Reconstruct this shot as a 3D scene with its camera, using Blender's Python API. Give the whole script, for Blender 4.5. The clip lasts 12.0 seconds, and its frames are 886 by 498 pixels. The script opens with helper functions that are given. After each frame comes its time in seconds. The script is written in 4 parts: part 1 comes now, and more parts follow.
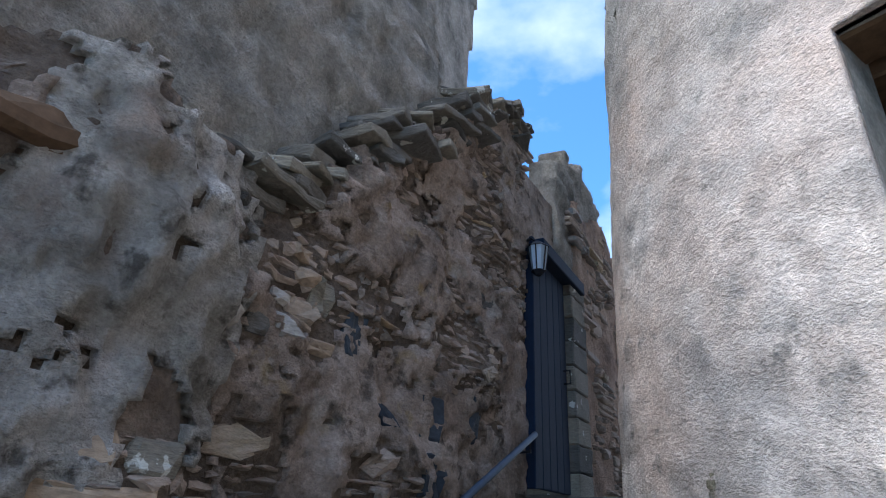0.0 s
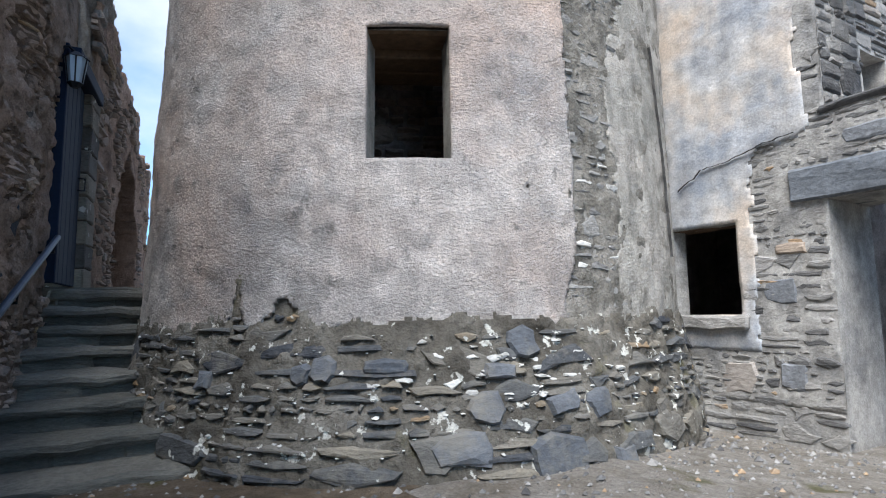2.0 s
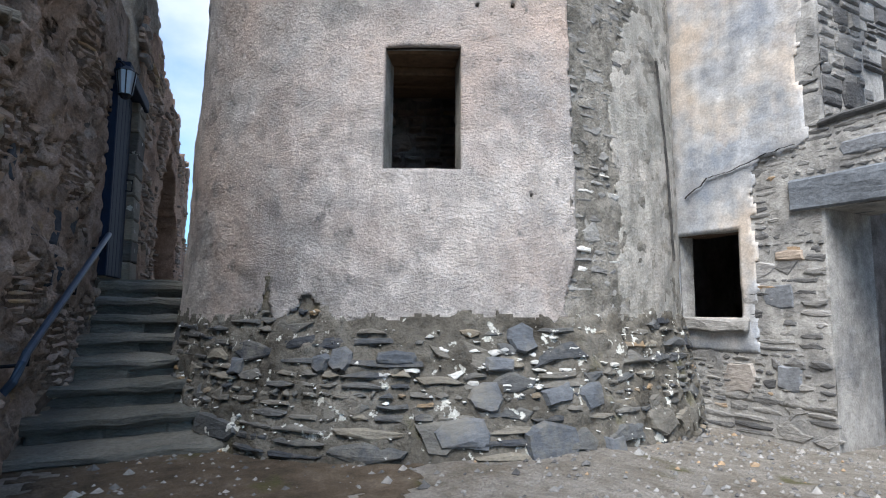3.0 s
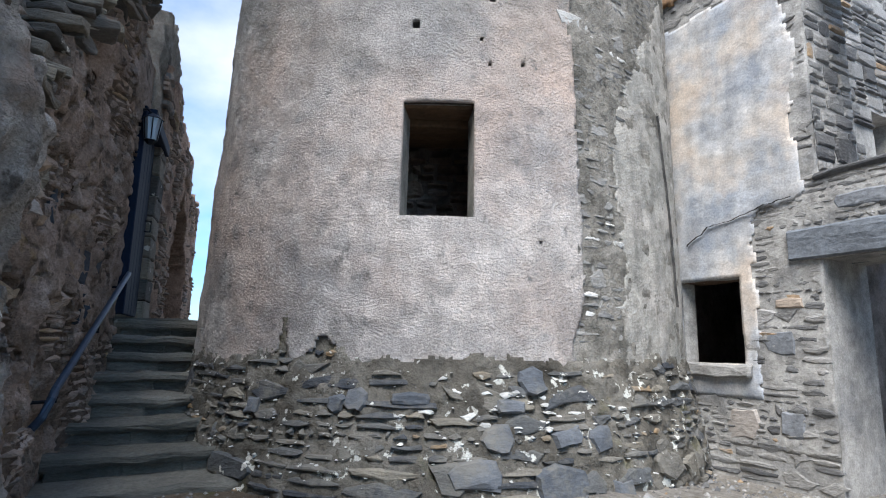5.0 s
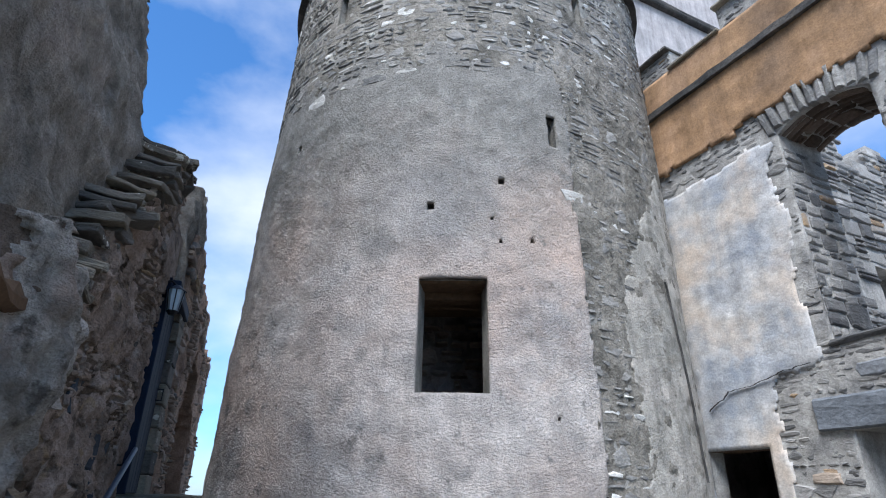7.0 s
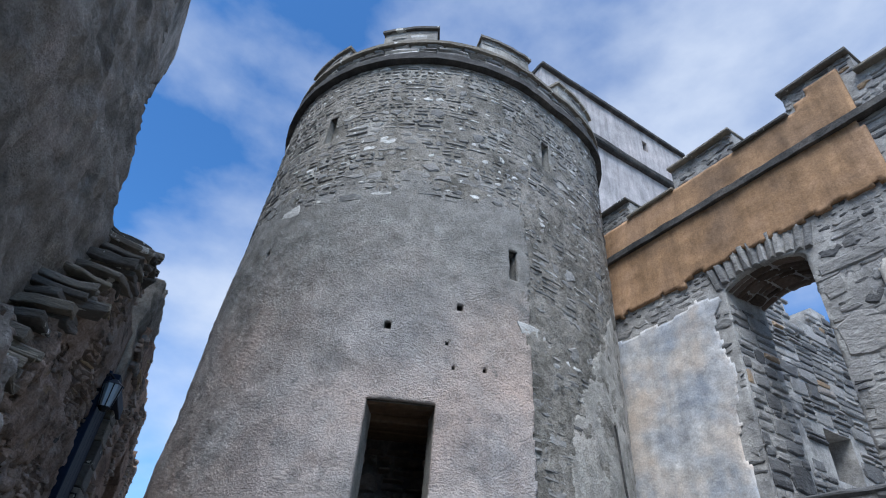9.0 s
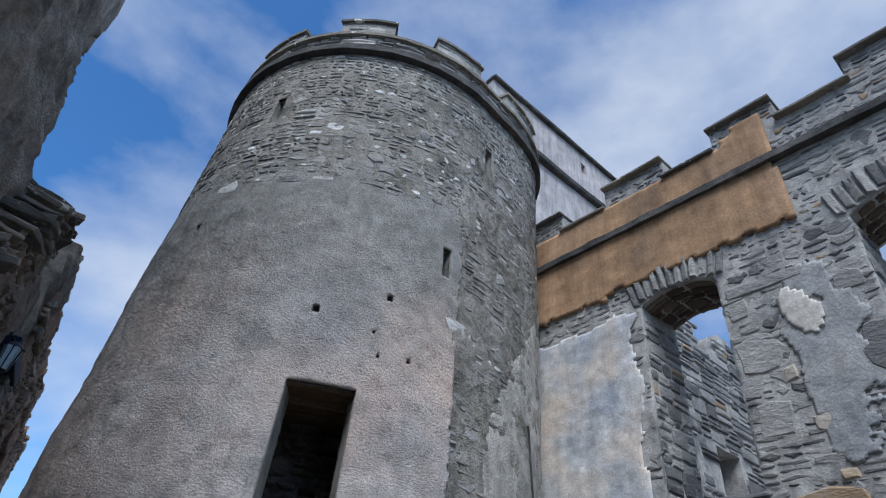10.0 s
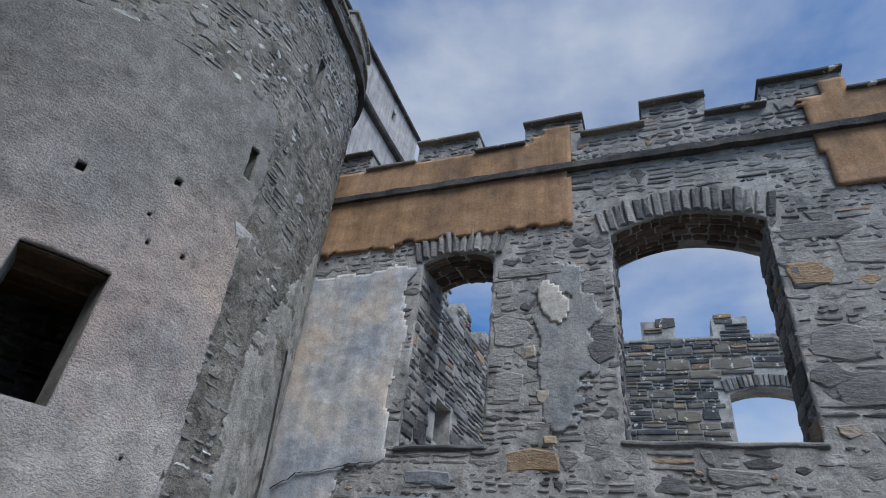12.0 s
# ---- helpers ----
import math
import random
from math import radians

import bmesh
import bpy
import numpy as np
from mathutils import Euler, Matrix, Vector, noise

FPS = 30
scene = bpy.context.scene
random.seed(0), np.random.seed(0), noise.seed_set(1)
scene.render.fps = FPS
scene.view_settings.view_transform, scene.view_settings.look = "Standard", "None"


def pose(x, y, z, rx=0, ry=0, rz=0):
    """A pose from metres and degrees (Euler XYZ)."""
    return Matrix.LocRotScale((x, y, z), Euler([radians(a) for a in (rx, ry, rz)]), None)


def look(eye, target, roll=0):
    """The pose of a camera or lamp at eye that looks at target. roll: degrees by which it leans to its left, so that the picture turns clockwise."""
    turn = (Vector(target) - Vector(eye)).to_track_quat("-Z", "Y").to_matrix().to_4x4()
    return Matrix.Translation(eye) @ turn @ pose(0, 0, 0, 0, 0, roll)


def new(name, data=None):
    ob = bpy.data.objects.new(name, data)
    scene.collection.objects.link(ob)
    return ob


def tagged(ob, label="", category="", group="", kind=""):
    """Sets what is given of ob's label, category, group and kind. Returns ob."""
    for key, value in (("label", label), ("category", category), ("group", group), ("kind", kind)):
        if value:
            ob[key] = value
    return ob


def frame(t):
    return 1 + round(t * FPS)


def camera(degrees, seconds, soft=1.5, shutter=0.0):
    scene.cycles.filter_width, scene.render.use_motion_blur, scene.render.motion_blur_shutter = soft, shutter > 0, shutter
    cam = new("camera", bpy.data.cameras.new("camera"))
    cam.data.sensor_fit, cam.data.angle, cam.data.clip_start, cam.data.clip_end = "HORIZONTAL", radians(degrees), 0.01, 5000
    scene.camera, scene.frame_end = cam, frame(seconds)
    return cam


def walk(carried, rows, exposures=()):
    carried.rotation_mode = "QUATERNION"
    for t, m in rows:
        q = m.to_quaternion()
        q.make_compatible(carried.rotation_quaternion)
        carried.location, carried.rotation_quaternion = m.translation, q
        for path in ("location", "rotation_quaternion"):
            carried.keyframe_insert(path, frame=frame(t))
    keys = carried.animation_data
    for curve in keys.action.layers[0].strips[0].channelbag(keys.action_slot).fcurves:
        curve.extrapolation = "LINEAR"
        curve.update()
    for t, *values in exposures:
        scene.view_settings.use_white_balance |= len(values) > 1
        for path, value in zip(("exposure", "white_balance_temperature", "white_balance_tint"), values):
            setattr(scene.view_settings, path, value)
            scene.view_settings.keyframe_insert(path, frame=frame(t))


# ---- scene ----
cam = camera(76.00, 12.0, 1.1)
PATH = [
    (0, (1.042, -4.207, 1.131), (-0.615, -4.911, 2.001), 3.53),
    (0.5, (1.394, -4.448, 1.149), (-0.458, -4.326, 1.894), 1.36),
    (1, (1.753, -4.669, 1.113), (-0.066, -4.121, 1.736), 0.43),
    (1.5, (2.042, -4.787, 1.113), (0.305, -3.873, 1.495), -1.33),
    (2, (2.291, -4.890, 1.105), (0.587, -3.868, 1.329), -0.82),
    (2.5, (2.526, -4.920, 1.119), (0.776, -3.974, 1.327), -0.36),
    (4.5, (2.780, -5.057, 1.125), (1.034, -4.108, 1.355), 2.31),
    (5, (2.772, -5.111, 1.129), (1.032, -4.188, 1.478), 1.18),
    (5.5, (2.777, -5.168, 1.163), (1.050, -4.275, 1.634), 0.92),
    (6, (2.809, -5.209, 1.219), (1.108, -4.333, 1.801), 1.17),
    (6.5, (2.834, -5.218, 1.291), (1.160, -4.375, 1.990), 1.09),
    (7, (2.870, -5.207, 1.371), (1.237, -4.389, 2.187), 0.89),
    (7.5, (2.928, -5.192, 1.408), (1.353, -4.406, 2.356), 1.19),
    (9.5, (3.003, -5.170, 1.356), (1.654, -4.317, 2.561), 6.51),
    (10, (3.002, -5.157, 1.255), (1.733, -4.190, 2.461), 6.69),
    (10.5, (2.876, -5.123, 1.253), (1.715, -4.001, 2.432), 7.55),
    (11, (2.750, -5.137, 1.249), (1.724, -3.865, 2.401), 7.75),
    (11.5, (2.649, -5.193, 1.262), (1.781, -3.782, 2.382), 7.45),
    (12, (2.624, -5.257, 1.287), (1.955, -3.726, 2.385), 7.05),
]
walk(cam, [(t, look(eye, target, roll)) for t, eye, target, roll in PATH],
     exposures=[(0, 1.9, 5950, 10), (0.6, 1.25, 5950, 10), (2.5, 1.38, 6150, 10), (5.5, 1.36, 6100, 10), (7.5, 1.08, 5750, 10), (9.5, 0.68, 5650, 9), (12, 0.3, 5800, 9)])

# ---------------------------------------------------------------- sky and sun
SUN_EL, SUN_AZ = radians(56), radians(132)
world = bpy.data.worlds.new("sky")
scene.world = world
world.use_nodes = True
wn, wl = world.node_tree.nodes, world.node_tree.links
wn.clear()
w_out, w_bg = wn.new("ShaderNodeOutputWorld"), wn.new("ShaderNodeBackground")
w_sky, w_co = wn.new("ShaderNodeTexSky"), wn.new("ShaderNodeTexCoord")
w_sky.sky_type, w_sky.sun_disc, w_sky.sun_elevation, w_sky.sun_rotation = "NISHITA", False, SUN_EL, SUN_AZ
w_map, w_noise, w_ramp = wn.new("ShaderNodeMapping"), wn.new("ShaderNodeTexNoise"), wn.new("ShaderNodeValToRGB")
w_map.inputs["Scale"].default_value = (1.0, 1.0, 1.9)
w_map.inputs["Location"].default_value = (5.7, 3.4, 2.6)
w_noise.inputs["Scale"].default_value, w_noise.inputs["Detail"].default_value = 1.7, 8.0
w_noise.inputs["Roughness"].default_value = 0.52
w_ramp.color_ramp.elements[0].position, w_ramp.color_ramp.elements[1].position = 0.395, 0.68
w_mix, w_tint = wn.new("ShaderNodeMixRGB"), wn.new("ShaderNodeMixRGB")
w_tint.blend_type, w_tint.inputs[0].default_value, w_tint.inputs[2].default_value = "MULTIPLY", 1.0, (0.5, 0.84, 1.12, 1)
w_mix.inputs[2].default_value = (4.9, 5.0, 5.2, 1)
wl.new(w_co.outputs["Generated"], w_map.inputs[0])
wl.new(w_map.outputs[0], w_noise.inputs["Vector"])
wl.new(w_noise.outputs[0], w_ramp.inputs[0])
wl.new(w_ramp.outputs[0], w_mix.inputs[0])
wl.new(w_sky.outputs[0], w_tint.inputs[1])
wl.new(w_tint.outputs[0], w_mix.inputs[1])
wl.new(w_mix.outputs[0], w_bg.inputs[0])
wl.new(w_bg.outputs[0], w_out.inputs[0])
w_bg.inputs[1].default_value = 0.1
sun = new("sun", bpy.data.lights.new("sun", "SUN"))
sun.data.energy, sun.data.angle, sun.data.color = 2.9, radians(36), (1.0, 0.94, 0.87)
sun.matrix_world = look((0, 0, 30), (-30 * math.sin(SUN_AZ) * math.cos(SUN_EL), -30 * math.cos(SUN_AZ) * math.cos(SUN_EL), 30 - 30 * math.sin(SUN_EL)))


# ---------------------------------------------------------------- materials
def shader(name, rough=0.9, metal=0.0):
    m = bpy.data.materials.new(name)
    m.use_nodes = True
    nt = m.node_tree
    b = nt.nodes["Principled BSDF"]
    b.inputs["Roughness"].default_value, b.inputs["Metallic"].default_value = rough, metal
    b.inputs["Specular IOR Level"].default_value = 0.25
    co = nt.nodes.new("ShaderNodeTexCoord")
    return m, nt, b, co.outputs["Object"]


def tex(nt, co, scale, detail=6.0, rough=0.6, stretch=None):
    if stretch:
        mp = nt.nodes.new("ShaderNodeMapping")
        mp.inputs["Scale"].default_value = stretch
        nt.links.new(co, mp.inputs[0])
        co = mp.outputs[0]
    n = nt.nodes.new("ShaderNodeTexNoise")
    n.inputs["Scale"].default_value, n.inputs["Detail"].default_value, n.inputs["Roughness"].default_value = scale, detail, rough
    nt.links.new(co, n.inputs["Vector"])
    return n.outputs[0]


def ramp(nt, fac, stops):
    r = nt.nodes.new("ShaderNodeValToRGB")
    e = r.color_ramp.elements
    while len(e) < len(stops):
        e.new(0.5)
    for k, (pos, col) in enumerate(stops):
        e[k].position = pos
        e[k].color = (*col, 1) if len(col) == 3 else col
    nt.links.new(fac, r.inputs[0])
    return r.outputs[0]


def blend(nt, fac, a, b, mode="MIX"):
    m = nt.nodes.new("ShaderNodeMixRGB")
    m.blend_type = mode
    for k, v in enumerate((fac, a, b)):
        if isinstance(v, (int, float)):
            m.inputs[k].default_value = v
        elif isinstance(v, tuple):
            m.inputs[k].default_value = (*v, 1)
        else:
            nt.links.new(v, m.inputs[k])
    return m.outputs[0]


def bump(nt, b, heights):
    last = None
    for h, strength, dist in heights:
        n = nt.nodes.new("ShaderNodeBump")
        n.inputs["Strength"].default_value, n.inputs["Distance"].default_value = strength, dist
        nt.links.new(h, n.inputs["Height"])
        if last:
            nt.links.new(last, n.inputs["Normal"])
        last = n.outputs[0]
    nt.links.new(last, b.inputs["Normal"])


GREY = lambda v: (v, v, v)


def stone_mat(name, palette, island, lichen=0.0, grain=1.0, stretch=(1, 1, 2.2), wash=None):
    """Rubble stone: a tone of its own for each piece, layered grain, stains, pale lichen."""
    m, nt, b, co = shader(name, 0.88)
    if island:
        src = nt.nodes.new("ShaderNodeNewGeometry").outputs["Random Per Island"]
    else:
        src = nt.nodes.new("ShaderNodeObjectInfo").outputs["Random"]
    col = ramp(nt, src, palette)
    fine = tex(nt, co, 26, 8, 0.7, stretch)
    big = tex(nt, co, 2.3, 5, 0.6)
    col = blend(nt, 0.55, col, ramp(nt, fine, [(0.32, GREY(0.45)), (0.68, GREY(1.5))]), "MULTIPLY")
    col = blend(nt, 0.5, col, ramp(nt, big, [(0.32, GREY(0.6)), (0.68, GREY(1.4))]), "MULTIPLY")
    if wash:
        colour, lo, hi = wash
        col = blend(nt, ramp(nt, tex(nt, co, 2.7, 9, 0.72), [(lo, GREY(0)), (hi, GREY(0.8))]), col, colour)
    if lichen:
        l = tex(nt, co, 7, 7, 0.6)
        col = blend(nt, ramp(nt, l, [(0.66 - lichen, GREY(0)), (0.68 - lichen, GREY(1))]), col, (0.62, 0.62, 0.57))
    nt.links.new(col, b.inputs["Base Color"])
    bump(nt, b, [(tex(nt, co, 9, 6, 0.65, stretch), 0.6, 0.03 * grain), (fine, 0.5, 0.012 * grain)])
    return m


def plaster_mat(name, base, dark, pale, rough_cast=0.0, bumpy=1.0, streak=0.4, lichen=0.0, scale=1.0, extra=None, upper=None):
    """Weathered lime plaster: cloudy stains, streaks down the wall, grit."""
    m, nt, b, co = shader(name, 0.92)
    big = tex(nt, co, 0.9 * scale, 6, 0.6)
    mid = tex(nt, co, 4.5 * scale, 8, 0.7)
    col = ramp(nt, big, [(0.32, dark), (0.5, base), (0.68, pale)])
    col = blend(nt, 0.6, col, ramp(nt, mid, [(0.32, GREY(0.6)), (0.68, GREY(1.4))]), "MULTIPLY")
    run = tex(nt, co, 3.0, 6, 0.65, (2.2, 2.2, 0.25))
    col = blend(nt, streak, col, ramp(nt, run, [(0.35, GREY(0.5)), (0.6, GREY(1.2))]), "MULTIPLY")
    if extra:
        for colour, sc, lo, hi in extra:
            col = blend(nt, ramp(nt, tex(nt, co, sc, 5, 0.6), [(lo, GREY(0)), (hi, GREY(0.85))]), col, colour)
    if upper:
        sep, add = nt.nodes.new("ShaderNodeSeparateXYZ"), nt.nodes.new("ShaderNodeMath")
        nt.links.new(co, sep.inputs[0])
        add.operation = "MULTIPLY_ADD"
        add.inputs[1].default_value = 2.6
        nt.links.new(tex(nt, co, 1.4, 6, 0.65), add.inputs[0])
        nt.links.new(sep.outputs[2], add.inputs[2])
        lo, hi, colour = upper
        rng_map = nt.nodes.new("ShaderNodeMapRange")
        rng_map.inputs[1].default_value, rng_map.inputs[2].default_value = lo + 1.3, hi + 1.3
        nt.links.new(add.outputs[0], rng_map.inputs[0])
        tone = blend(nt, 0.8, colour, ramp(nt, tex(nt, co, 5, 8, 0.7), [(0.32, GREY(0.6)), (0.68, GREY(1.5))]), "MULTIPLY")
        col = blend(nt, rng_map.outputs[0], col, tone)
    if lichen:
        col = blend(nt, ramp(nt, tex(nt, co, 7, 7, 0.6), [(0.66 - lichen, GREY(0)), (0.68 - lichen, GREY(1))]), col, (0.6, 0.6, 0.55))
    grit = tex(nt, co, 55, 4, 0.6)
    pits = tex(nt, co, 34, 5, 0.65, (1, 1, 1.6))
    col = blend(nt, 0.35, col, ramp(nt, grit, [(0.3, GREY(0.45)), (0.68, GREY(1.5))]), "MULTIPLY")
    nt.links.new(col, b.inputs["Base Color"])
    hs = [(mid, 0.5, 0.03 * bumpy), (grit, 0.6, 0.006 * bumpy)]
    if rough_cast:
        v = nt.nodes.new("ShaderNodeTexVoronoi")
        v.inputs["Scale"].default_value = 52
        nt.links.new(co, v.inputs["Vector"])
        hs += [(pits, 0.9, 0.02 * rough_cast), (tex(nt, co, 95, 3, 0.55, (1, 1, 1.7)), 0.7, 0.008 * rough_cast), (v.outputs["Distance"], 0.15, 0.004 * rough_cast)]
    bump(nt, b, hs)
    return m


PAL_WALL = [(0.0, (0.09, 0.09, 0.092)), (0.3, (0.165, 0.163, 0.16)), (0.55, (0.24, 0.235, 0.225)), (0.86, (0.31, 0.3, 0.283)), (0.95, (0.34, 0.33, 0.32)), (0.965, (0.33, 0.24, 0.15)), (1.0, (0.36, 0.26, 0.17))]
PAL_DARK = [(0.0, (0.045, 0.05, 0.06)), (0.4, (0.10, 0.104, 0.106)), (0.7, (0.165, 0.155, 0.135)), (0.88, (0.22, 0.2, 0.16)), (1.0, (0.3, 0.19, 0.09))]
PAL_TOWER = [(0.0, (0.15, 0.15, 0.148)), (0.35, (0.22, 0.215, 0.205)), (0.7, (0.29, 0.285, 0.27)), (0.87, (0.31, 0.305, 0.29)), (0.89, (0.55, 0.545, 0.52)), (1.0, (0.62, 0.61, 0.58))]
PAL_LEFT = [(0.0, (0.15, 0.12, 0.10)), (0.4, (0.27, 0.215, 0.175)), (0.7, (0.37, 0.295, 0.24)), (0.88, (0.2, 0.2, 0.2)), (1.0, (0.36, 0.27, 0.16))]
WASH_H, WASH_T = ((0.33, 0.33, 0.32), 0.55, 0.70), ((0.33, 0.325, 0.305), 0.53, 0.68)
M_WALL, M_WALL_J = stone_mat("grey_rubble", PAL_WALL, False, 0, 1.4, wash=WASH_H), stone_mat("grey_rubble_joined", PAL_WALL, True, 0, 1.4, wash=WASH_H)
WASH_B = ((0.20, 0.19, 0.165), 0.48, 0.64)
M_BASE, M_BASE_J = stone_mat("dark_boulder", PAL_DARK, False, 0.035, 1.5, wash=WASH_B), stone_mat("dark_boulder_joined", PAL_DARK, True, 0.035, 1.5, wash=WASH_B)
M_TOW, M_TOW_J = stone_mat("tower_rubble", PAL_TOWER, False, 0.02, 1.3, wash=WASH_T), stone_mat("tower_rubble_joined", PAL_TOWER, True, 0.02, 1.3, wash=WASH_T)
WASH_L = ((0.40, 0.32, 0.265), 0.45, 0.6)
M_LEFT, M_LEFT_J = stone_mat("brown_rubble", PAL_LEFT, False, 0, 1.8, wash=WASH_L), stone_mat("brown_rubble_joined", PAL_LEFT, True, 0, 1.8, wash=WASH_L)
M_SLATE = stone_mat("slate", [(0, (0.085, 0.082, 0.076)), (0.5, (0.15, 0.14, 0.125)), (1, (0.25, 0.225, 0.18))], False, 0.03, 1.4, (1, 1, 6))
M_LIME = stone_mat("white_lime", [(0, (0.46, 0.455, 0.43)), (1, (0.66, 0.66, 0.63))], True, 0, 0.8)
M_BOULDER = stone_mat("blue_grey_boulder", [(0, (0.075, 0.085, 0.1)), (0.7, (0.13, 0.14, 0.155)), (1, (0.19, 0.205, 0.225))], False, 0.0, 0.8, wash=WASH_B)
M_BLUE = stone_mat("blue_slate", [(0, (0.022, 0.03, 0.042)), (1, (0.05, 0.06, 0.075))], False, 0, 0.6)
M_PALE = stone_mat("pale_stone", [(0, (0.32, 0.24, 0.17)), (0.5, (0.36, 0.34, 0.32)), (1, (0.42, 0.31, 0.17))], False, 0, 0.6)
M_STEP = stone_mat("step_slate", [(0, (0.085, 0.085, 0.075)), (1, (0.15, 0.145, 0.125))], False, 0.0, 1.3, (1, 1, 5))
M_MORTAR = plaster_mat("mortar", (0.35, 0.34, 0.32), (0.2, 0.2, 0.2), (0.45, 0.44, 0.42), 0, 1.3, 0.3, 0, 2.5)
M_MORTAR_T = plaster_mat("tower_mortar", (0.3, 0.29, 0.265), (0.2, 0.2, 0.185), (0.42, 0.41, 0.38), 0, 1.6, 0.4, 0.0, 2.5)
M_MORTAR_B = plaster_mat("base_mortar", (0.145, 0.134, 0.113), (0.062, 0.056, 0.046), (0.22, 0.207, 0.18), 0.6, 3.0, 0.1, 0.045, 2.5,
                         [((0.05, 0.047, 0.04), 9.0, 0.62, 0.7), ((0.16, 0.15, 0.075), 2.1, 0.6, 0.74)])
M_STUCCO = plaster_mat("roughcast", (0.55, 0.51, 0.48), (0.29, 0.28, 0.275), (0.66, 0.59, 0.54), 1.5, 0.8, 0.25, 0, 0.9,
                       [((0.64, 0.5, 0.42), 0.55, 0.43, 0.60), ((0.24, 0.24, 0.235), 2.2, 0.54, 0.70), ((0.2, 0.195, 0.185), 7.5, 0.60, 0.72)], (2.8, 4.8, (0.25, 0.243, 0.225)))
M_PLASTER = plaster_mat("old_plaster", (0.46, 0.455, 0.45), (0.3, 0.33, 0.38), (0.58, 0.54, 0.48), 0, 0.8, 0.35, 0, 1.2,
                        [((0.27, 0.31, 0.37), 1.6, 0.52, 0.68), ((0.58, 0.48, 0.39), 1.1, 0.50, 0.66)])
M_ORANGE = plaster_mat("ochre_plaster", (0.34, 0.21, 0.115), (0.25, 0.165, 0.105), (0.4, 0.26, 0.165), 0, 0.5, 0.5, 0, 1.3)
# the near-black spots put the shadow of pits into the plaster colour
M_LEFTP = plaster_mat("brown_plaster", (0.34, 0.265, 0.215), (0.15, 0.115, 0.09), (0.45, 0.37, 0.32), 1.2, 4.5, 0.1, 0.0, 3.0,
                      [((0.075, 0.058, 0.045), 6.0, 0.57, 0.66), ((0.31, 0.22, 0.09), 3.1, 0.63, 0.76), ((0.4, 0.36, 0.32), 4.2, 0.58, 0.72)])
M_LEFTU = plaster_mat("grey_weathered_plaster", (0.34, 0.308, 0.265), (0.14, 0.128, 0.11), (0.46, 0.40, 0.35), 1.4, 5.0, 0.3, 0.0, 2.2,
                      [((0.07, 0.078, 0.085), 1.7, 0.60, 0.74), ((0.42, 0.40, 0.37), 3.6, 0.58, 0.72)])
M_FILLET = plaster_mat("fillet_plaster", (0.37, 0.355, 0.32), (0.25, 0.245, 0.22), (0.45, 0.42, 0.38), 0.6, 1.8, 0.4, 0, 1.8,
                       [((0.2, 0.19, 0.165), 3.4, 0.58, 0.7)])
M_PATCH = plaster_mat("pale_patch_plaster", (0.5, 0.47, 0.42), (0.4, 0.38, 0.34), (0.56, 0.53, 0.48), 0, 0.4, 0.2, 0, 2)
# here too the darkest spots are pit shadows painted as colour
M_PIER = plaster_mat("pier_plaster", (0.38, 0.355, 0.32), (0.17, 0.15, 0.13), (0.5, 0.465, 0.43), 1.2, 5.0, 0.2, 0.0, 2.6,
                     [((0.3, 0.23, 0.19), 2.2, 0.55, 0.68), ((0.07, 0.06, 0.05), 7.0, 0.57, 0.66)])
M_BEDL = plaster_mat("brown_bedding", (0.15, 0.115, 0.09), (0.07, 0.053, 0.04), (0.25, 0.195, 0.155), 1.0, 4.0, 0.1, 0.0, 4.0)
M_MUD = plaster_mat("damp_earth", (0.10, 0.078, 0.055), (0.055, 0.043, 0.03), (0.16, 0.13, 0.10), 1.0, 2.0, 0.0, 0.0, 3.0,
                    [((0.07, 0.075, 0.022), 2.0, 0.56, 0.68)])
M_LINTEL = stone_mat("lintel_stone", [(0, (0.15, 0.165, 0.185)), (1, (0.2, 0.21, 0.225))], False, 0.0, 1.0, (1, 1, 1.1))
M_LANDP = plaster_mat("red_brown_plaster", (0.36, 0.25, 0.185), (0.2, 0.135, 0.1), (0.45, 0.33, 0.25), 1.0, 4.0, 0.2, 0.0, 2.4,
                      [((0.16, 0.11, 0.085), 5.0, 0.58, 0.7)])
M_BED_T = plaster_mat("strip_mortar", (0.25, 0.235, 0.205), (0.12, 0.115, 0.1), (0.35, 0.33, 0.295), 0.8, 3.0, 0.3, 0.0, 3.5,
                      [((0.09, 0.085, 0.075), 8.0, 0.58, 0.68)])
M_PATCHG = plaster_mat("grey_patch_plaster", (0.31, 0.31, 0.305), (0.24, 0.25, 0.26), (0.37, 0.36, 0.345), 0, 1.0, 0.3, 0, 2.2)
M_KEEP = plaster_mat("keep_plaster", (0.42, 0.395, 0.39), (0.32, 0.31, 0.31), (0.47, 0.43, 0.42), 0, 0.4, 0.5, 0, 0.6)
# brown stone darkened to paint in the shade under the arches
M_SOFF_SHADED, M_SOFF_SHADED_J = stone_mat("soffit_stone", [(0, (0.06, 0.045, 0.036)), (0.6, (0.12, 0.09, 0.072)), (1, (0.17, 0.14, 0.12))], False), stone_mat("soffit_stone_shaded_joined", [(0, (0.06, 0.045, 0.036)), (0.6, (0.12, 0.09, 0.072)), (1, (0.17, 0.14, 0.12))], True)
M_DARKP = plaster_mat("tower_inside", (0.28, 0.25, 0.23), (0.14, 0.125, 0.115), (0.36, 0.31, 0.29), 0, 2.5, 0.3, 0, 2.5)
